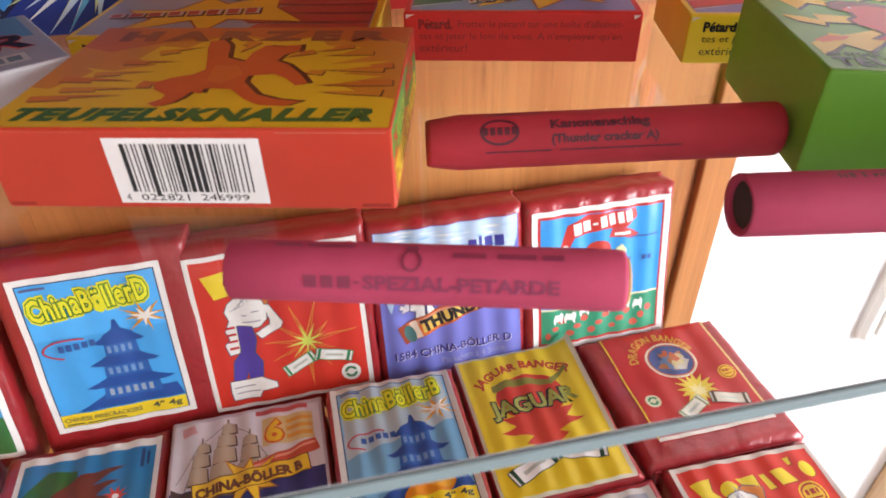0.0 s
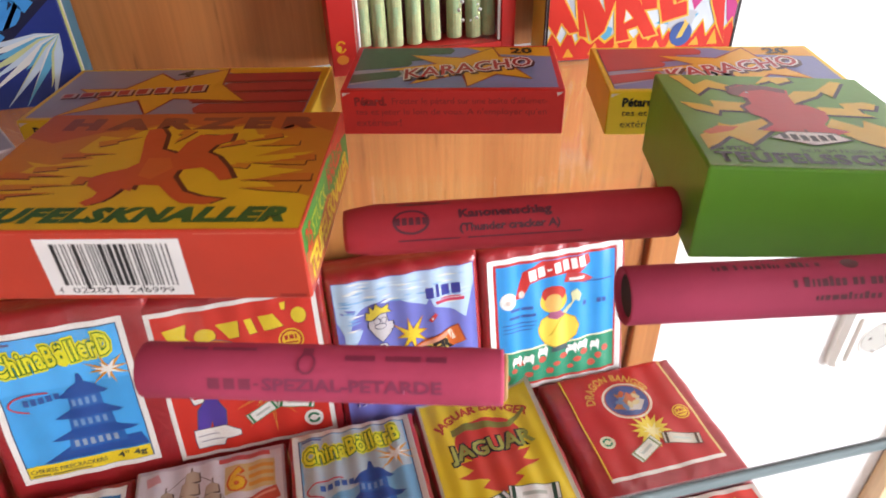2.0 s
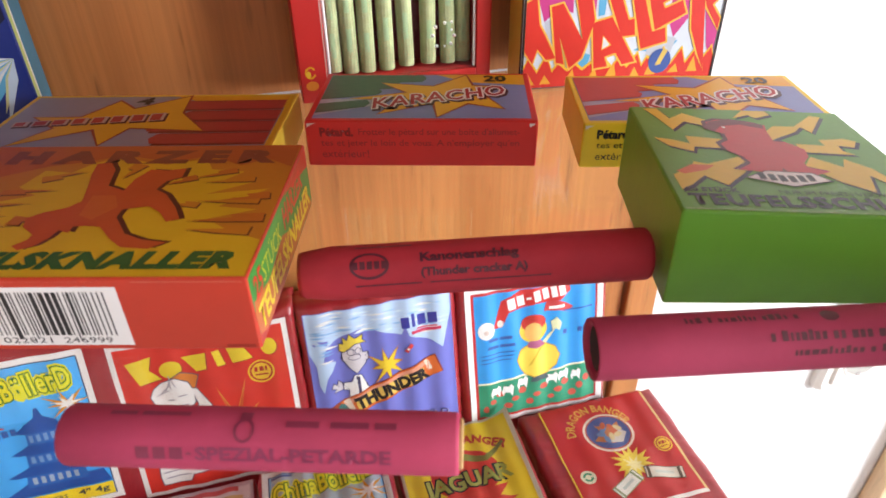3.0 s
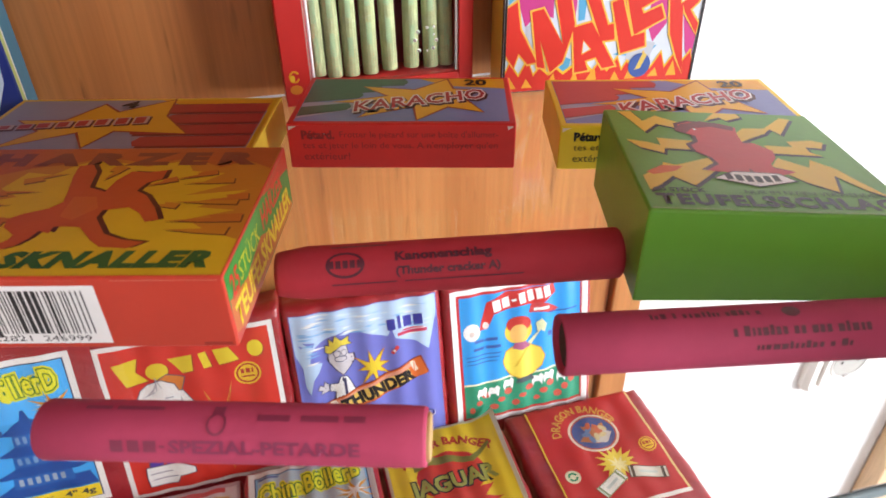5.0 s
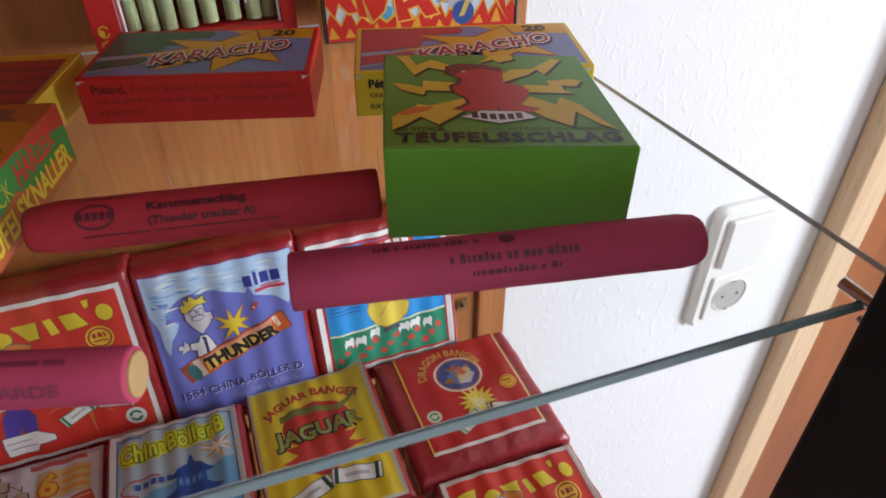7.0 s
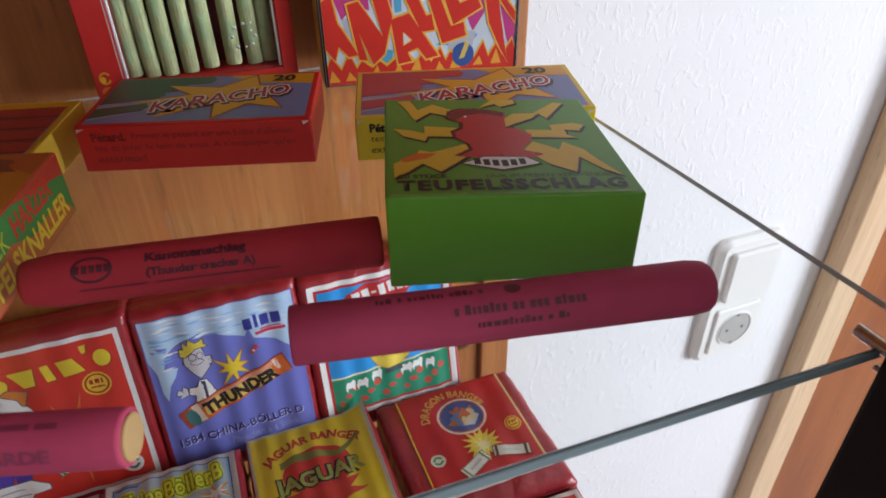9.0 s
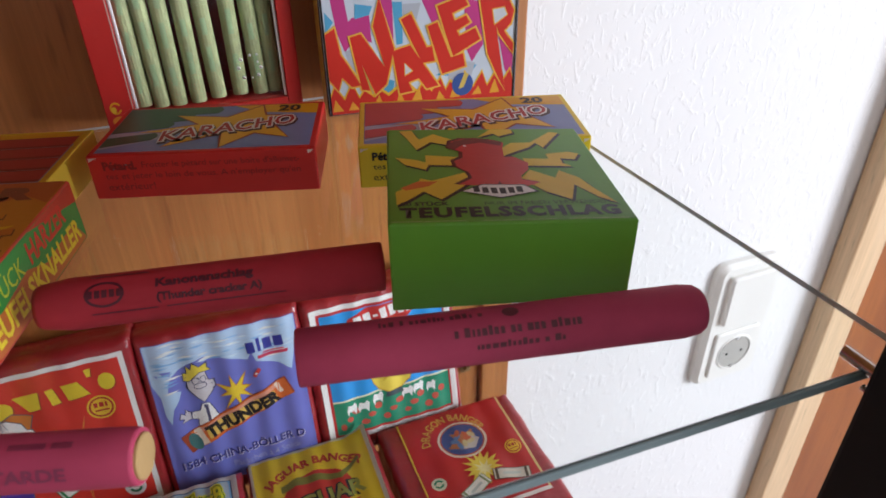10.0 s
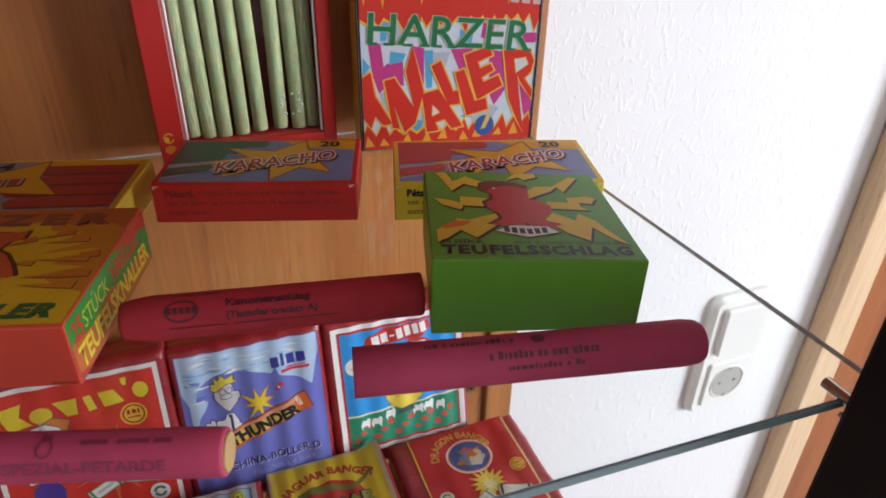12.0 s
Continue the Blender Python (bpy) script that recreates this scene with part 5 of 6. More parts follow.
    cv.bars("spark_shape", WHITE, 6.2, [(1.4, 0.4, 2.6, 1.6)], 50, (51.5, 58))
    rot, at = 19.5, (16.2, 23.6)
    cv.bars("cracker_edge", (0.3, 0.05, 0.02), 6, [(-4.6, 0.6, 57.4, 12.4)], rot, at)
    cv.bars("cracker_print", (0.64, 0.14, 0.03), 6.5, [(0.6, 0.8, 56.6, 11.8)], rot, at)
    cv.bars("cracker_highlight", (0.68, 0.3, 0.2), 6.7, [(4, 8.6, 50, 11.0)], rot, at)
    cv.bars("cracker_band", (0.74, 0.62, 0.5), 6.8, [(2.0, 1.0, 6.0, 11.6), (50, 4.5, 52.6, 11.4)], rot, at)
    cv.oval("cracker_end", 14.6, 28.6, 3.0, 5.6, (0.04, 0.14, 0.14), 7, 19.5)
    cv.fill("lettering_ground", [[(22, 28.5), (61, 40.5), (59, 47.5), (20.6, 36)]], (0.72, 0.48, 0.1), 7.2)
    cv.text("THUNDER", 22.4, 29.0, 41.5, 6.8, BLACK, 8, rot=16.5, bold=0.4)
    for dx, col, lay in ((0.5, (0.5, 0.5, 0.7), 3.6), (0.0, (0.03, 0.035, 0.2), 4)):
        cv.text("1584 CHINA-BÖLLER D", W * 0.065 + dx, H * 0.152 - dx, 66, 5.6, col, lay, rot=1.0, bold=0.16, name="lettering" if not dx else "lettering_shade")
    cv.text("Päckchen à 4 Stück", W * 0.4, H * 0.075, 37, 4.0, (0.34, 0.36, 0.62), 4, rot=2)
    # blue and green label
    cv = pack(upright(84.5, 19), 88, 103.5, 19, "red pack with blue and green meadow label", (4.5, 11.5, 85, 97.5), WHITE, ridge=0.5, pitch=14, seed=6)
    W, H = cv.W, cv.H
    cv.rect("border_line", 3.4, 3.0, W - 3.4, H - 3.0, (0.5, 0.03, 0.03), 1)
    cv.rect("field", 5.0, 4.6, W - 4.4, H - 4.6, (0.03, 0.3, 0.72), 2, "bright blue field")
    cv.fill("meadow_print", [[(5, 4.6), (W - 4.4, 4.6), (W - 4.4, 27.6), (60, 27.2), (45, 26.2), (32, 26.8), (20, 25.8), (5, 26.2)]], (0.025, 0.25, 0.14), 3, "green meadow")
    cv.fill("meadow_edge", [[(5, 26.2), (20, 25.8), (32, 26.8), (45, 26.2), (60, 27.2), (W - 4.4, 27.6), (W - 4.4, 28.8), (60, 28.4), (45, 27.4), (32, 28), (20, 27), (5, 27.4)]], (0.72, 0.74, 0.5), 3.5)
    rnd = random.Random(3)
    for k, (x, y) in enumerate(((15, 20.6), (22, 20.4), (31, 23.4), (49, 22.4), (56, 23.2), (64, 21.6))):
        a = rnd.uniform(2.6, 3.8)
        cv.fill("sheep_print", [[(x - a, y - 1.5), (x - a * 0.6, y + 2.2), (x + a * 0.3, y + 1.6), (x + a * 0.7, y + 3.2), (x + a * 1.2, y + 1.4), (x + a, y - 2), (x + a * 0.9, y - 4.6), (x + a * 0.4, y - 2.2), (x - a * 0.5, y - 2.2), (x - a * 0.7, y - 4.8)]], WHITE, 4.6 + k * 0.05)
    for k in range(15):
        cv.oval("flower_print", 9 + 4.4 * k, 9.5 + 4.2 * ((k * 7) % 3), rnd.uniform(1.6, 2.8), rnd.uniform(1.5, 2.3), (0.5, 0.09, 0.06), 4 + k * 0.02)
    cv.fill("banner", [[(15.5, 60), (20.6, 76.3), (31.8, 81), (60, H - 5), (61, 76), (55, 71), (40, 71.2), (24.5, 68.4), (20.5, 60.2)]], (0.55, 0.035, 0.03), 4, "red banner")
    cv.bars("banner_bar", WHITE, 5, [(0, 0.6, 4.6, 7.6), (5.8, 1.0, 10.0, 7.4), (11.2, 3.4, 14, 4.8), (15.4, 0.8, 19.2, 7.4), (20.8, 0.6, 24.2, 7.2), (25.6, 0.2, 29, 6.8), (30.2, -0.2, 34, 6.4)], 9, (24.6, 69.0))
    cv.fill("ribbon_shape", [[(45, 65.7), (46.5, 71), (52, 71.6), (57, 69.5), (62.5, 65.6), (58.2, 63.2), (54, 65)]], (0.52, 0.06, 0.06), 5)
    cv.bars("ribbon_bar", WHITE, 5.6, [(48, 66.4, 57, 68.2)])
    cv.oval("white_shape", 11.3, 59.9, 4.9, 5.2, WHITE, 4)
    cv.oval("pale_dot", 11.3, 59, 1.6, 1.6, (0.6, 0.5, 0.45), 5)
    cv.oval("white_shape", 19.5, 62.5, 1.8, 2.2, (0.7, 0.6, 0.55), 5)
    dress = [(29, 38), (31, 43.5), (36, 46.5), (44, 46), (51, 42.5), (53.6, 37), (51.5, 31), (46, 26.5), (38.5, 25.6), (33, 28.5), (30.4, 33)]
    cv.fill("yellow_edge", [grow(dress, 0.6)], (0.6, 0.34, 0.03), 4.8)
    cv.fill("yellow_shape", [dress], (0.76, 0.6, 0.08), 5)
    cv.fill("yellow_fold", [[(35, 33), (42, 44), (46, 45.5), (41, 40), (37, 33.5)]], (0.62, 0.42, 0.04), 5.4)
    cv.oval("yellow_shape", 38.6, 55.4, 8.2, 7.6, (0.66, 0.5, 0.06), 5.2)
    cv.oval("red_shape", 38.9, 59.6, 7.2, 5.2, (0.5, 0.04, 0.03), 5.6)
    cv.oval("orange_shape", 38.6, 54.2, 5.2, 5.6, (0.72, 0.42, 0.12), 6)
    cv.fill("lilac_shape", [[(36, 48.6), (42.6, 48.6), (45.5, 45), (40, 43.4), (34.6, 45)]], (0.36, 0.1, 0.2), 6.4)
    cv.fill("pale_shape", [[(44, 47), (50, 53), (49, 58.6), (52.5, 61), (55.5, 57), (54, 52.4), (51.6, 54), (46, 45.6)]], (0.62, 0.66, 0.4), 6)
    cv.fill("dark_shape", [[(37, 25.6), (46, 26), (47.5, 22.4), (36, 22)]], (0.06, 0.09, 0.1), 4.9)
    cv.bars("fine_print", (0.04, 0.1, 0.35), 5, [(12.4, 52.8, 18, 54.6), (19, 52.8, 26, 54.6), (11.6, 48, 18, 49.8), (19, 48, 27.6, 49.8), (7.5, 44.4, 28, 45), (7.5, 42, 27, 42.6), (7.5, 39.6, 25, 40.2), (W * 0.7, 49, W * 0.73, 52), (W * 0.81, 49, W * 0.84, 52), (W * 0.85, 49, W * 0.88, 52), (W * 0.7, 63.6, W * 0.92, 64.5)])


standing_packs()


def lying_packs():
    # two at the far left
    cv = pack(flat(-262, 172), 70, 84, 18, "red pack with blue label lying flat", (3, 3, 67, 81), WHITE, seed=31)
    cv.rect("field", 3, 3, cv.W - 3, cv.H - 3, (0.03, 0.2, 0.45), 1)
    cv = pack(flat(-187, 171), 76, 85, 18, "red pack with dark blue and green dragon coloured label", (7, 3, 73, 80), (0.75, 0.72, 0.7), seed=7)
    W, H = cv.W, cv.H
    cv.rect("field", 2.6, 2.6, W - 2.6, H - 4.6, (0.02, 0.19, 0.42), 1, "deep blue field")
    cv.fill("green_shape", [[(3, H * 0.3), (22, H * 0.45), (30, H * 0.62), (28, H * 0.84), (14, H * 0.87), (5, H * 0.72), (3, H * 0.6)]], (0.03, 0.14, 0.03), 2)
    cv.fill("brown_shape", [[(16, H * 0.4), (34, H * 0.48), (46, H * 0.6), (38, H * 0.64), (48, H * 0.72), (36, H * 0.72), (50, H * 0.82), (30, H * 0.8), (20, H * 0.7), (12, H * 0.58)]], (0.16, 0.035, 0.02), 3)
    cv.star("red_star", 18, H * 0.58, 2.5, 5.2, 8, (0.6, 0.06, 0.04), 4)
    cv.star("red_star", W * 0.72, H * 0.6, 2.6, 5.8, 9, (0.6, 0.06, 0.04), 4)
    for x, y in ((18, H * 0.58), (W * 0.72, H * 0.6)):
        cv.oval("white_dot", x, y, 1.5, 1.5, WHITE, 5)
    cv.fill("red_shape", [[(30, 6), (52, 8), (56, 20), (44, 30), (32, 22)]], (0.5, 0.03, 0.02), 4)
    cv.bars("fine_print", (0.02, 0.05, 0.15), 3, [(W - 9, H * 0.78, W - 7.4, H * 0.92), (W - 6.4, H * 0.8, W - 5.2, H * 0.9)])
    # ship label
    cv = pack(flat(-109.5, 168), 77, 88, 20.5, "pack with grey lilac sailing ship label", (1, 1, 76, 87), (0.46, 0.4, 0.47), ridge=0.6, pitch=13, seed=8)
    W, H = cv.W, cv.H
    cv.fill("sky_band", [[(1.5, H * 0.5), (W - 1.5, H * 0.5), (W - 1.5, H - 3), (1.5, H - 3)]], (0.6, 0.56, 0.6), 1)
    cv.rect("sea_band", 1.5, 2, W - 1.5, H * 0.5, (0.02, 0.03, 0.14), 2, "dark navy sea band")
    cv.fill("hull_print", [[(16, H * 0.42), (44, H * 0.42), (48, H * 0.52), (12, H * 0.54)]], (0.13, 0.09, 0.07), 3)
    for x, y, a, b in ((14, 0.53, 9, 0.1), (15, 0.64, 8, 0.08), (16, 0.73, 6, 0.06), (25, 0.51, 12, 0.12), (26, 0.64, 11, 0.1), (27, 0.75, 9, 0.08), (28, 0.84, 7, 0.07), (37, 0.52, 11, 0.1), (38, 0.63, 9, 0.09), (38, 0.73, 7, 0.06), (46, 0.54, 7, 0.08)):
        loop = [(x - a * 0.5, H * y), (x + a * 0.5, H * (y + 0.01)), (x + a * 0.42, H * (y + b)), (x, H * (y + b + 0.015)), (x - a * 0.42, H * (y + b))]
        cv.fill("sail_edge", [grow([(px + 0.3, py - 0.6) for px, py in loop], 0.5)], (0.09, 0.06, 0.05), 4)
        cv.fill("sail_print", [loop], (0.4, 0.31, 0.23), 5)
    for x0, y0, x1, y1 in ((4, 0.56, 15, 0.8), (15, 0.8, 28, 0.92), (28, 0.92, 39, 0.8), (39, 0.8, 50, 0.55), (15, 0.8, 8, 0.5), (28, 0.92, 20, 0.5), (39, 0.8, 44, 0.5)):
        dx, dy = x1 - x0, H * (y1 - y0)
        cv.bars("rigging_print", (0.16, 0.11, 0.09), 4.2, [(0, -0.18, math.hypot(dx, dy), 0.18)], math.degrees(math.atan2(dy, dx)), (x0, H * y0))
    cv.fill("hull_print", [[(3, H * 0.36), (22, H * 0.36), (26, H * 0.5), (8, H * 0.49), (2, H * 0.53)]], (0.07, 0.045, 0.045), 5.6)
    cv.rect("tan_patch", W * 0.59, H * 0.7, W * 0.93, H * 0.9, (0.6, 0.44, 0.2), 3.5)
    cv.bars("mast_print", (0.12, 0.08, 0.06), 4.5, [(15, H * 0.5, 15.7, H * 0.84), (27, H * 0.5, 27.9, H * 0.95), (38, H * 0.5, 38.7, H * 0.84), (8, H * 0.53, 14, H * 0.535)])
    cv.fill("pink_flag", [[(6, H * 0.86), (13, H * 0.88), (11, H * 0.94), (5, H * 0.93)]], (0.6, 0.3, 0.32), 4)
    cv.rect("red_bar", W * 0.55, H * 0.93, W * 0.9, H * 0.965, (0.5, 0.08, 0.08), 3)
    cv.text("6", W * 0.62, H * 0.72, 7.5, 13, (0.6, 0.1, 0.02), 5, bold=1.2, name="lettering_outline")
    cv.text("6", W * 0.62, H * 0.72, 7.5, 13, (0.75, 0.45, 0.03), 6, bold=0.4)
    cv.bars("fine_print", (0.66, 0.3, 0.05), 5, [(W * 0.75, H * y, W * 0.92, H * y + 2.4) for y in (0.73, 0.785, 0.84)])
    cv.bars("stick_print", (0.5, 0.07, 0.04), 6, [(0, 0, 36, 7.5)], 16, (W * 0.5, H * 0.5))
    cv.bars("stick_highlight", (0.7, 0.28, 0.2), 6.4, [(1, 4.6, 35, 6.0)], 16, (W * 0.5, H * 0.5))
    cv.star("star_edge", W * 0.5, H * 0.5, 7.0, 18, 9, (0.4, 0.12, 0.02), 7, rot=5, sx=1.1, sy=0.9, jitter=0.25, seed=6)
    cv.star("star", W * 0.5, H * 0.5, 6.2, 16, 9, (0.72, 0.45, 0.03), 7.5, rot=5, sx=1.1, sy=0.9, jitter=0.25, seed=6)
    cv.bars("band_edge", (0.14, 0.06, 0.03), 7.9, [(-0.6, -0.6, 54.6, 9.6)], 6, (W * 0.17, H * 0.42))
    cv.bars("yellow_band", (0.72, 0.46, 0.03), 8, [(0, 0, 54, 9)], 6, (W * 0.17, H * 0.42))
    cv.text("CHINA-BÖLLER B", W * 0.185, H * 0.437, 49, 6.2, (0.14, 0.05, 0.03), 9, rot=6, bold=0.35)
    # small pagoda label
    cv = pack(flat(-30.5, 166), 68, 88, 26, "pack with blue pagoda label and orange patch", (2, 4, 65.5, 86), (0.62, 0.6, 0.57), ridge=0.8, pitch=11, seed=9)
    pagoda_label(cv, "B", (0.15, 0.37, 0.58), orange=True)
    cv.fill("pale_sky", [[(4, cv.H * 0.45), (cv.W * 0.3, cv.H * 0.5), (cv.W - 4, cv.H * 0.6), (cv.W - 4, cv.H - 4), (4, cv.H - 4)]], (0.4, 0.5, 0.56), 2.8)
    # yellow label
    cv = pack(flat(40.5, 169), 71, 93, 20.5, "red pack with loose yellow label and red disc", (1, 1, 68, 92), (0.6, 0.58, 0.45), ridge=0.5, pitch=12, seed=10, curl=7.0)
    W, H = cv.W, cv.H
    cv.rect("field", 1.6, 1.6, W - 2.2, H - 2.2, (0.72, 0.53, 0.02), 1, "mustard yellow field")
    arc = lambda R: (lambda px, py, R=R: ((R + py) * math.sin((px - 26) / 34), (R + py) * math.cos((px - 26) / 34) - R))
    cv.text("JAGUAR BANGER", W * 0.5, H * 0.83, 52, 6.5, (0.45, 0.05, 0.02), 3, bend=arc(34), bold=0.3)
    cv.oval("red_disc", W * 0.5, H * 0.63, W * 0.28, H * 0.165, (0.56, 0.04, 0.02), 2)
    cv.fill("animal_shape", [[(W * 0.22, H * 0.7), (W * 0.34, H * 0.72), (W * 0.55, H * 0.71), (W * 0.7, H * 0.68), (W * 0.88, H * 0.78), (W * 0.87, H * 0.8), (W * 0.69, H * 0.72), (W * 0.56, H * 0.76), (W * 0.36, H * 0.78), (W * 0.22, H * 0.75)]], (0.2, 0.2, 0.03), 4)
    cv.fill("flame_print", [[(W * 0.5, H * 0.26), (W * 0.66, H * 0.33), (W * 0.6, H * 0.36), (W * 0.84, H * 0.42), (W * 0.7, H * 0.44), (W * 0.8, H * 0.52), (W * 0.55, H * 0.49), (W * 0.45, H * 0.5), (W * 0.2, H * 0.51), (W * 0.3, H * 0.44), (W * 0.16, H * 0.4), (W * 0.4, H * 0.36), (W * 0.32, H * 0.31)]], (0.58, 0.05, 0.03), 3)
    cv.text("JAGUAR", W * 0.16, H * 0.49, W * 0.7, 12, BLACK, 5, rot=3, bold=1.2, name="lettering_outline")
    cv.text("JAGUAR", W * 0.16, H * 0.49, W * 0.7, 12, (0.3, 0.32, 0.06), 6, rot=3, bold=0.4)
    stick_print(cv, W * 0.13, H * 0.12, 26, 8.5, 22, 5, WHITE, (0.02, 0.08, 0.05))
    stick_print(cv, W * 0.5, H * 0.24, 25, 8.5, -11, 5.5, WHITE, (0.02, 0.08, 0.05))
    # red pack with medallion
    cv = pack(flat(116, 172), 85, 87, 19.5, "glossy red pack with round medallion and gold lines", (11, 12, 77, 86), (0.46, 0.018, 0.018), ridge=0.18, pitch=14, seed=11)
    W, H = cv.W, cv.H
    cv.rect("gold_line", 0.3, 2, 1.2, H - 1, (0.72, 0.5, 0.05), 1)
    cv.rect("gold_line", W - 1.6, 2, W - 0.3, H - 1, (0.68, 0.52, 0.2), 1)
    cv.rect("pale_line", 0.3, 0.3, W - 0.3, 2.6, (0.72, 0.68, 0.62), 1)
    arc2 = lambda px, py: ((15.5 + py) * math.sin((px - 24) / 16), (15.5 + py) * math.cos((px - 24) / 16) - 15.5)
    cv.text("DRAGON BANGER", W * 0.45, H * 0.875, 46, 5.0, (0.6, 0.33, 0.05), 3, bend=arc2, bold=0.12)
    cv.oval("medallion_rim", W * 0.5, H * 0.66, 14.6, 13.2, (0.65, 0.55, 0.42), 2)
    cv.oval("medallion_line", W * 0.5, H * 0.66, 13.2, 11.9, (0.4, 0.06, 0.03), 3)
    cv.oval("medallion", W * 0.5, H * 0.66, 12.4, 11.1, (0.05, 0.08, 0.22), 4)
    cv.fill("medallion_shape", [[(W * 0.5 - 10, H * 0.66 - 4), (W * 0.5 - 4, H * 0.66 + 1), (W * 0.5 - 6, H * 0.66 + 6), (W * 0.5 + 2, H * 0.66 + 3), (W * 0.5 + 8, H * 0.66 + 6), (W * 0.5 + 7, H * 0.66 - 3), (W * 0.5, H * 0.66 - 8)]], (0.4, 0.14, 0.05), 5)
    cv.fill("medallion_shape", [[(W * 0.5 - 3, H * 0.66 - 7), (W * 0.5 + 4, H * 0.66 - 1), (W * 0.5 + 3, H * 0.66 + 4), (W * 0.5 + 10, H * 0.66 - 2), (W * 0.5 + 5, H * 0.66 - 8)]], (0.45, 0.4, 0.35), 6)
    for k in range(9):
        a = k * 2.4
        cv.oval("medallion_spot", W * 0.5 + 7.5 * math.cos(a) * (0.4 + 0.06 * k), H * 0.66 + 6.5 * math.sin(a) * (0.4 + 0.06 * k), 2.6, 1.5, ((0.45, 0.1, 0.04), (0.12, 0.2, 0.35), (0.5, 0.4, 0.2))[k % 3], 6.3 + k * 0.05, k * 40)
    cv.star("burst", W * 0.55, H * 0.36, 6.6, 11.5, 15, (0.72, 0.55, 0.06), 3, rot=4, jitter=0.12)
    cv.star("burst_core", W * 0.55, H * 0.34, 2.6, 6.4, 9, (0.74, 0.66, 0.3), 3.8, rot=12, jitter=0.2)
    stick_print(cv, W * 0.3, H * 0.15, 17, 6.6, 28, 6, (0.7, 0.68, 0.6), (0.2, 0.25, 0.12))
    stick_print(cv, W * 0.6, H * 0.26, 20, 6.6, -14, 7, (0.6, 0.55, 0.45), (0.08, 0.06, 0.04))
    recycle_mark(cv, W * 0.14, H * 0.33, 4.2, 3, (0.6, 0.58, 0.4))
    badge(cv, W * 0.88, H * 0.45, 4.8, 3)
    # nearest row
    cv = pack(flat(119, 84, -2), 77, 88, 18.5, "red pack with yellow shapes and frayed wrapper", (2, 2, 75, 86), (0.62, 0.55, 0.5), ridge=0.5, pitch=13, seed=12)
    red_label(cv)
    cv = pack(flat(41, 82, 1), 76, 86, 18, "red pack with grey blue label lying flat", (5, 2, 72, 82), (0.55, 0.54, 0.52), ridge=0.6, seed=13)
    cv.rect("field", 3, 3, cv.W - 3, cv.H - 3, (0.3, 0.32, 0.4), 1)
    cv.fill("red_shape", [[(12, 52), (40, 60), (58, 70), (30, 74), (14, 70)]], (0.5, 0.05, 0.04), 2)
    cv.fill("dark_shape", [[(20, 40), (44, 46), (50, 56), (24, 52)]], (0.1, 0.07, 0.06), 3)


lying_packs()

# ---- switch and socket on the wall ----
plate = thing("wall_socket", Matrix.Translation((0.482, WALL_Y, 0.908)), "white light switch above a power socket in one frame", "socket")


def rounded_plate(x0, x1, z0, z1, y0, y1, r, inset=0.0):
    """An upright plate with round corners, its front (y1, towards the viewer) drawn in by inset."""
    bm = bmesh.new()
    rings = []
    for y, i in ((y0, 0.0), (y1 + inset, 0.0), (y1, inset)):
        ring = []
        for cx, cz, a in ((x1 - r, z1 - r, 0), (x0 + r, z1 - r, 90), (x0 + r, z0 + r, 180), (x1 - r, z0 + r, 270)):
            for k in range(6):
                t = radians(a + 18 * k)
                ring.append(bm.verts.new((cx + (r - i) * math.cos(t), y, cz + (r - i) * math.sin(t))))
        rings.append(ring)
    for a, b in zip(rings, rings[1:]):
        for k in range(len(a)):
            bm.faces.new((a[k], a[(k + 1) % len(a)], b[(k + 1) % len(b)], b[k]))
    bm.faces.new(rings[0])
    bm.faces.new(rings[-1])
    return bm


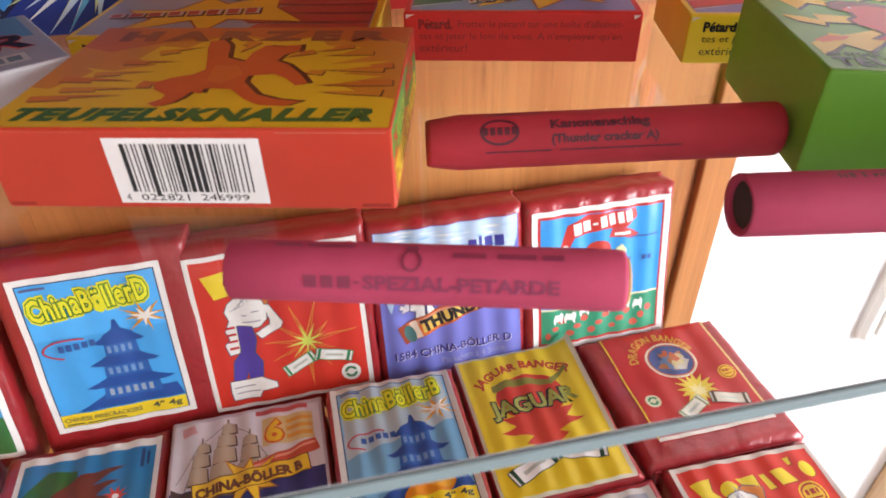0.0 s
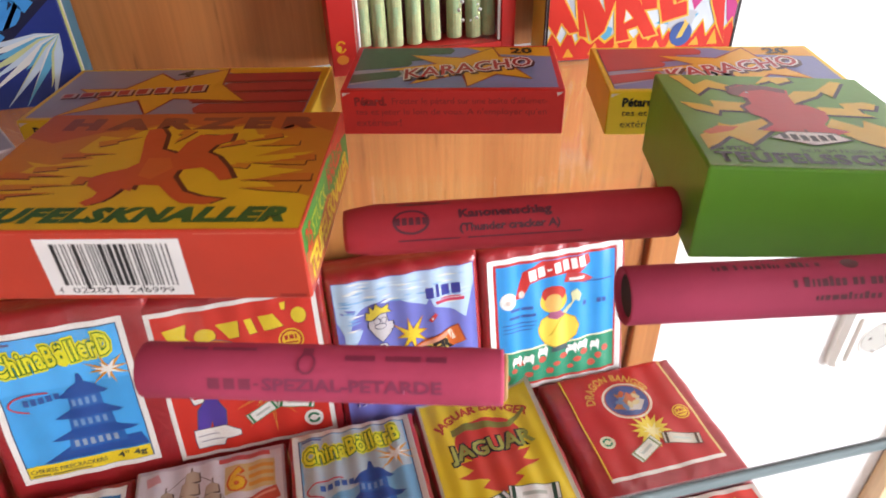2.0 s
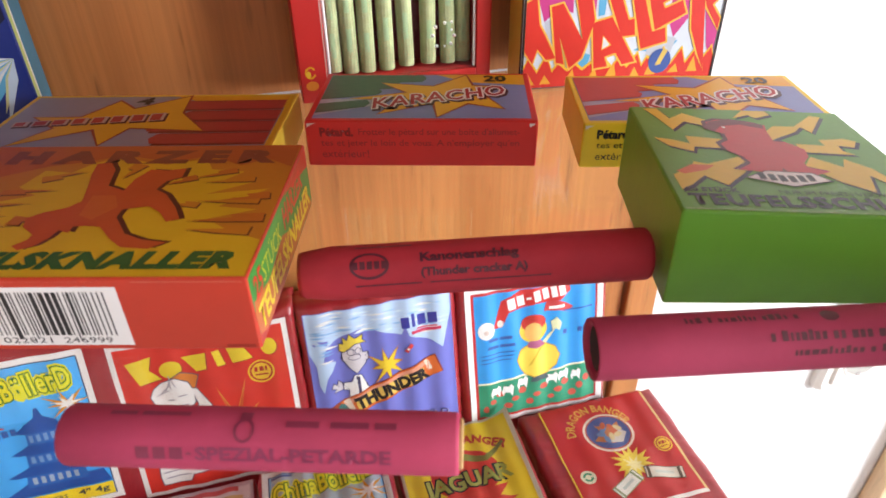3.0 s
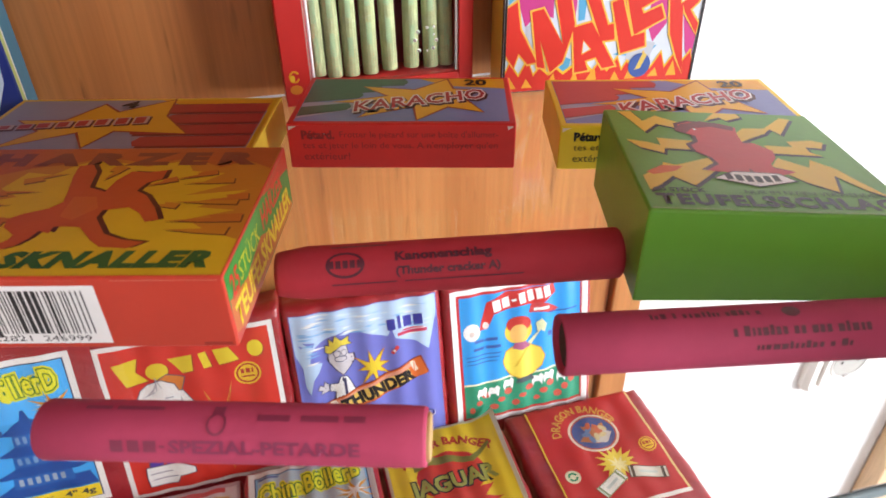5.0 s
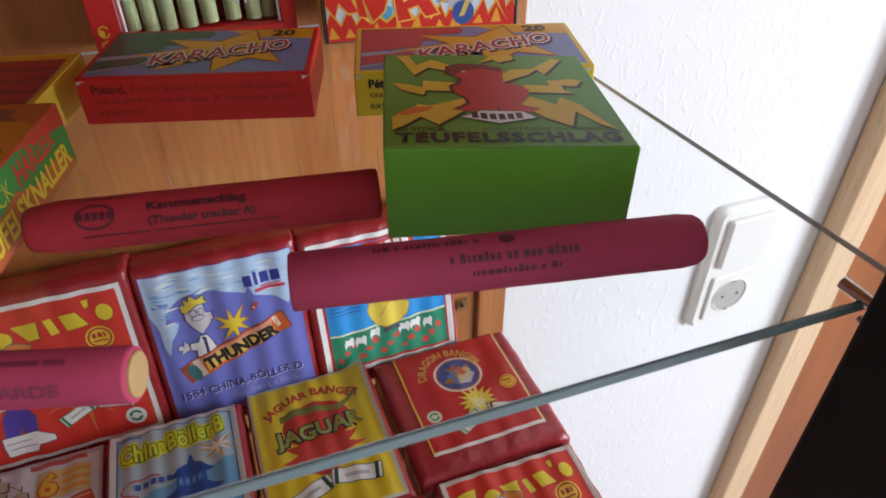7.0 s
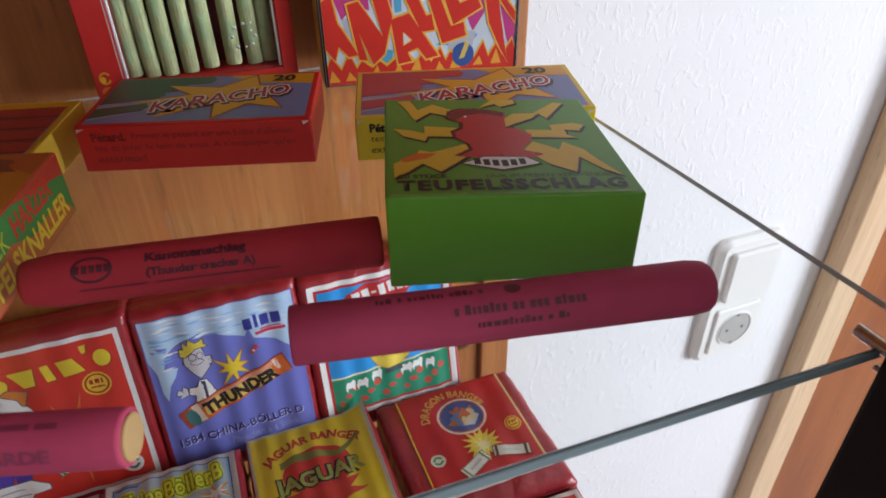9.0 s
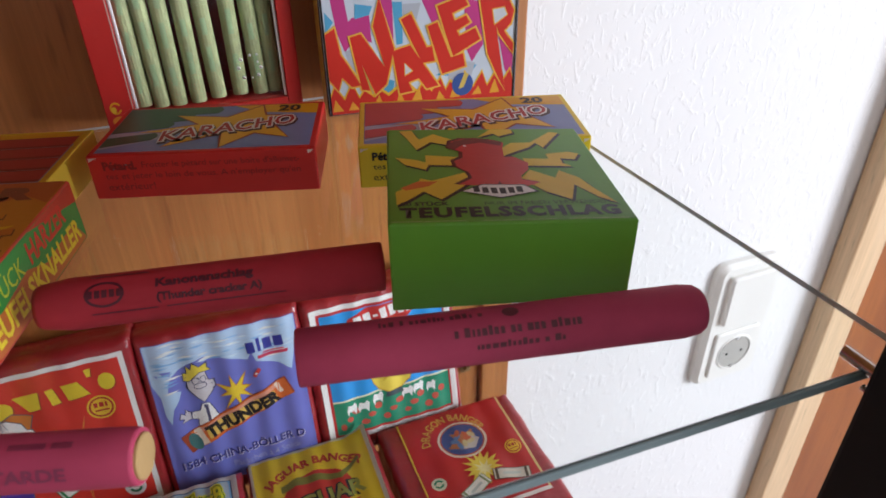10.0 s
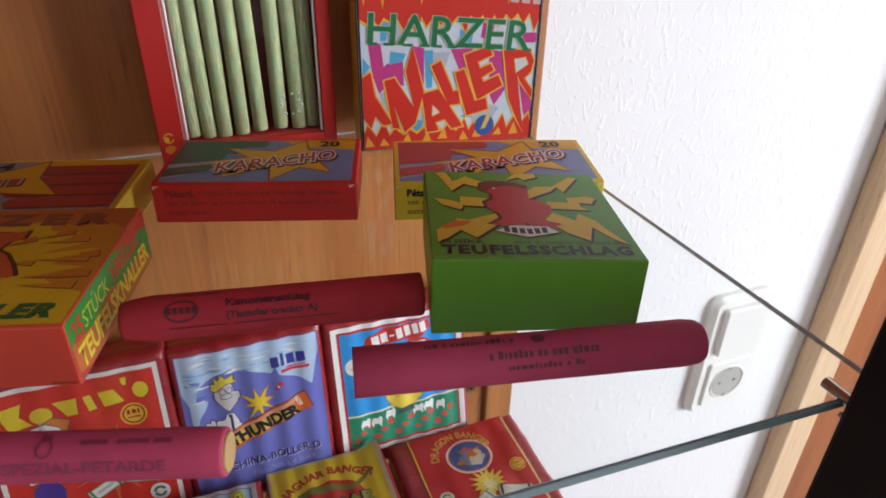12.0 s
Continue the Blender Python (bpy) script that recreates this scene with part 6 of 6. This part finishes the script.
part("frame", rounded_plate(0, 0.081, 0, 0.152, 0.0, -0.0105, 0.013, 0.0045), M_PLASTIC, plate)
part("rocker", rounded_plate(0.0125, 0.0685, 0.082, 0.140, -0.010, -0.0165, 0.004, 0.002), M_PLASTIC, plate, "white rocker switch")
socket = part("socket_insert", rounded_plate(0.0125, 0.0685, 0.012, 0.070, -0.010, -0.0135, 0.004, 0.0015), M_PLASTIC, plate)
bm = bmesh.new()
rings = []
for r, y in ((0.0222, -0.0136), (0.0215, -0.0146), (0.0200, -0.0142), (0.0194, -0.0137)):
    rings.append([bm.verts.new((0.0405 + r * math.cos(k * math.tau / 40), y, 0.041 + r * math.sin(k * math.tau / 40))) for k in range(40)])
for a, b in zip(rings, rings[1:]):
    for k in range(40):
        bm.faces.new((a[k], a[(k + 1) % 40], b[(k + 1) % 40], b[k]))
part("socket_rim", bm, M_PLASTIC, socket, smooth=True)
# a flat disc, its grey standing in for shade in the well
M_WELL_SHADE = principled("well_shade_plastic", (0.42, 0.41, 0.38), rough=0.5, vary=0.08)
part("socket_well", rod((0.0405, -0.0134, 0.041), (0.0405, -0.0138, 0.041), 0.0197, 40), M_WELL_SHADE, socket, "flat grey disc painting the shade of the socket well")
# flat black discs paint the darkness of the holes
for dx in (-0.0095, 0.0095):
    part("pin_hole", rod((0.0405 + dx, -0.0130, 0.041), (0.0405 + dx, -0.0139, 0.041), 0.0018, 14), M_BLACK, socket)
for dz in (-0.0185, 0.0185):
    part("earth_clip", block(0.0385, 0.0425, -0.0152, -0.0136, 0.041 + dz - 0.0016, 0.041 + dz + 0.0016, 0.0004), M_CHROME, socket)

M_BRASS = principled("dull_brass", (0.3, 0.2, 0.1), rough=0.45, metal=1.0)

# ---- small catch on the back panel ----
catch = thing("panel_catch", Matrix.Translation((0.1885, PANEL_Y, 1.083)), "small metal catch screwed to the back panel", "catch")
part("plate", block(0.002, 0.010, -0.0012, -0.0002, 0.002, 0.012, 0.0004), M_BRASS, catch)
part("knob", rod((0.006, -0.0045, 0.007), (0.006, -0.0010, 0.007), 0.0016, 16), M_BRASS, catch)
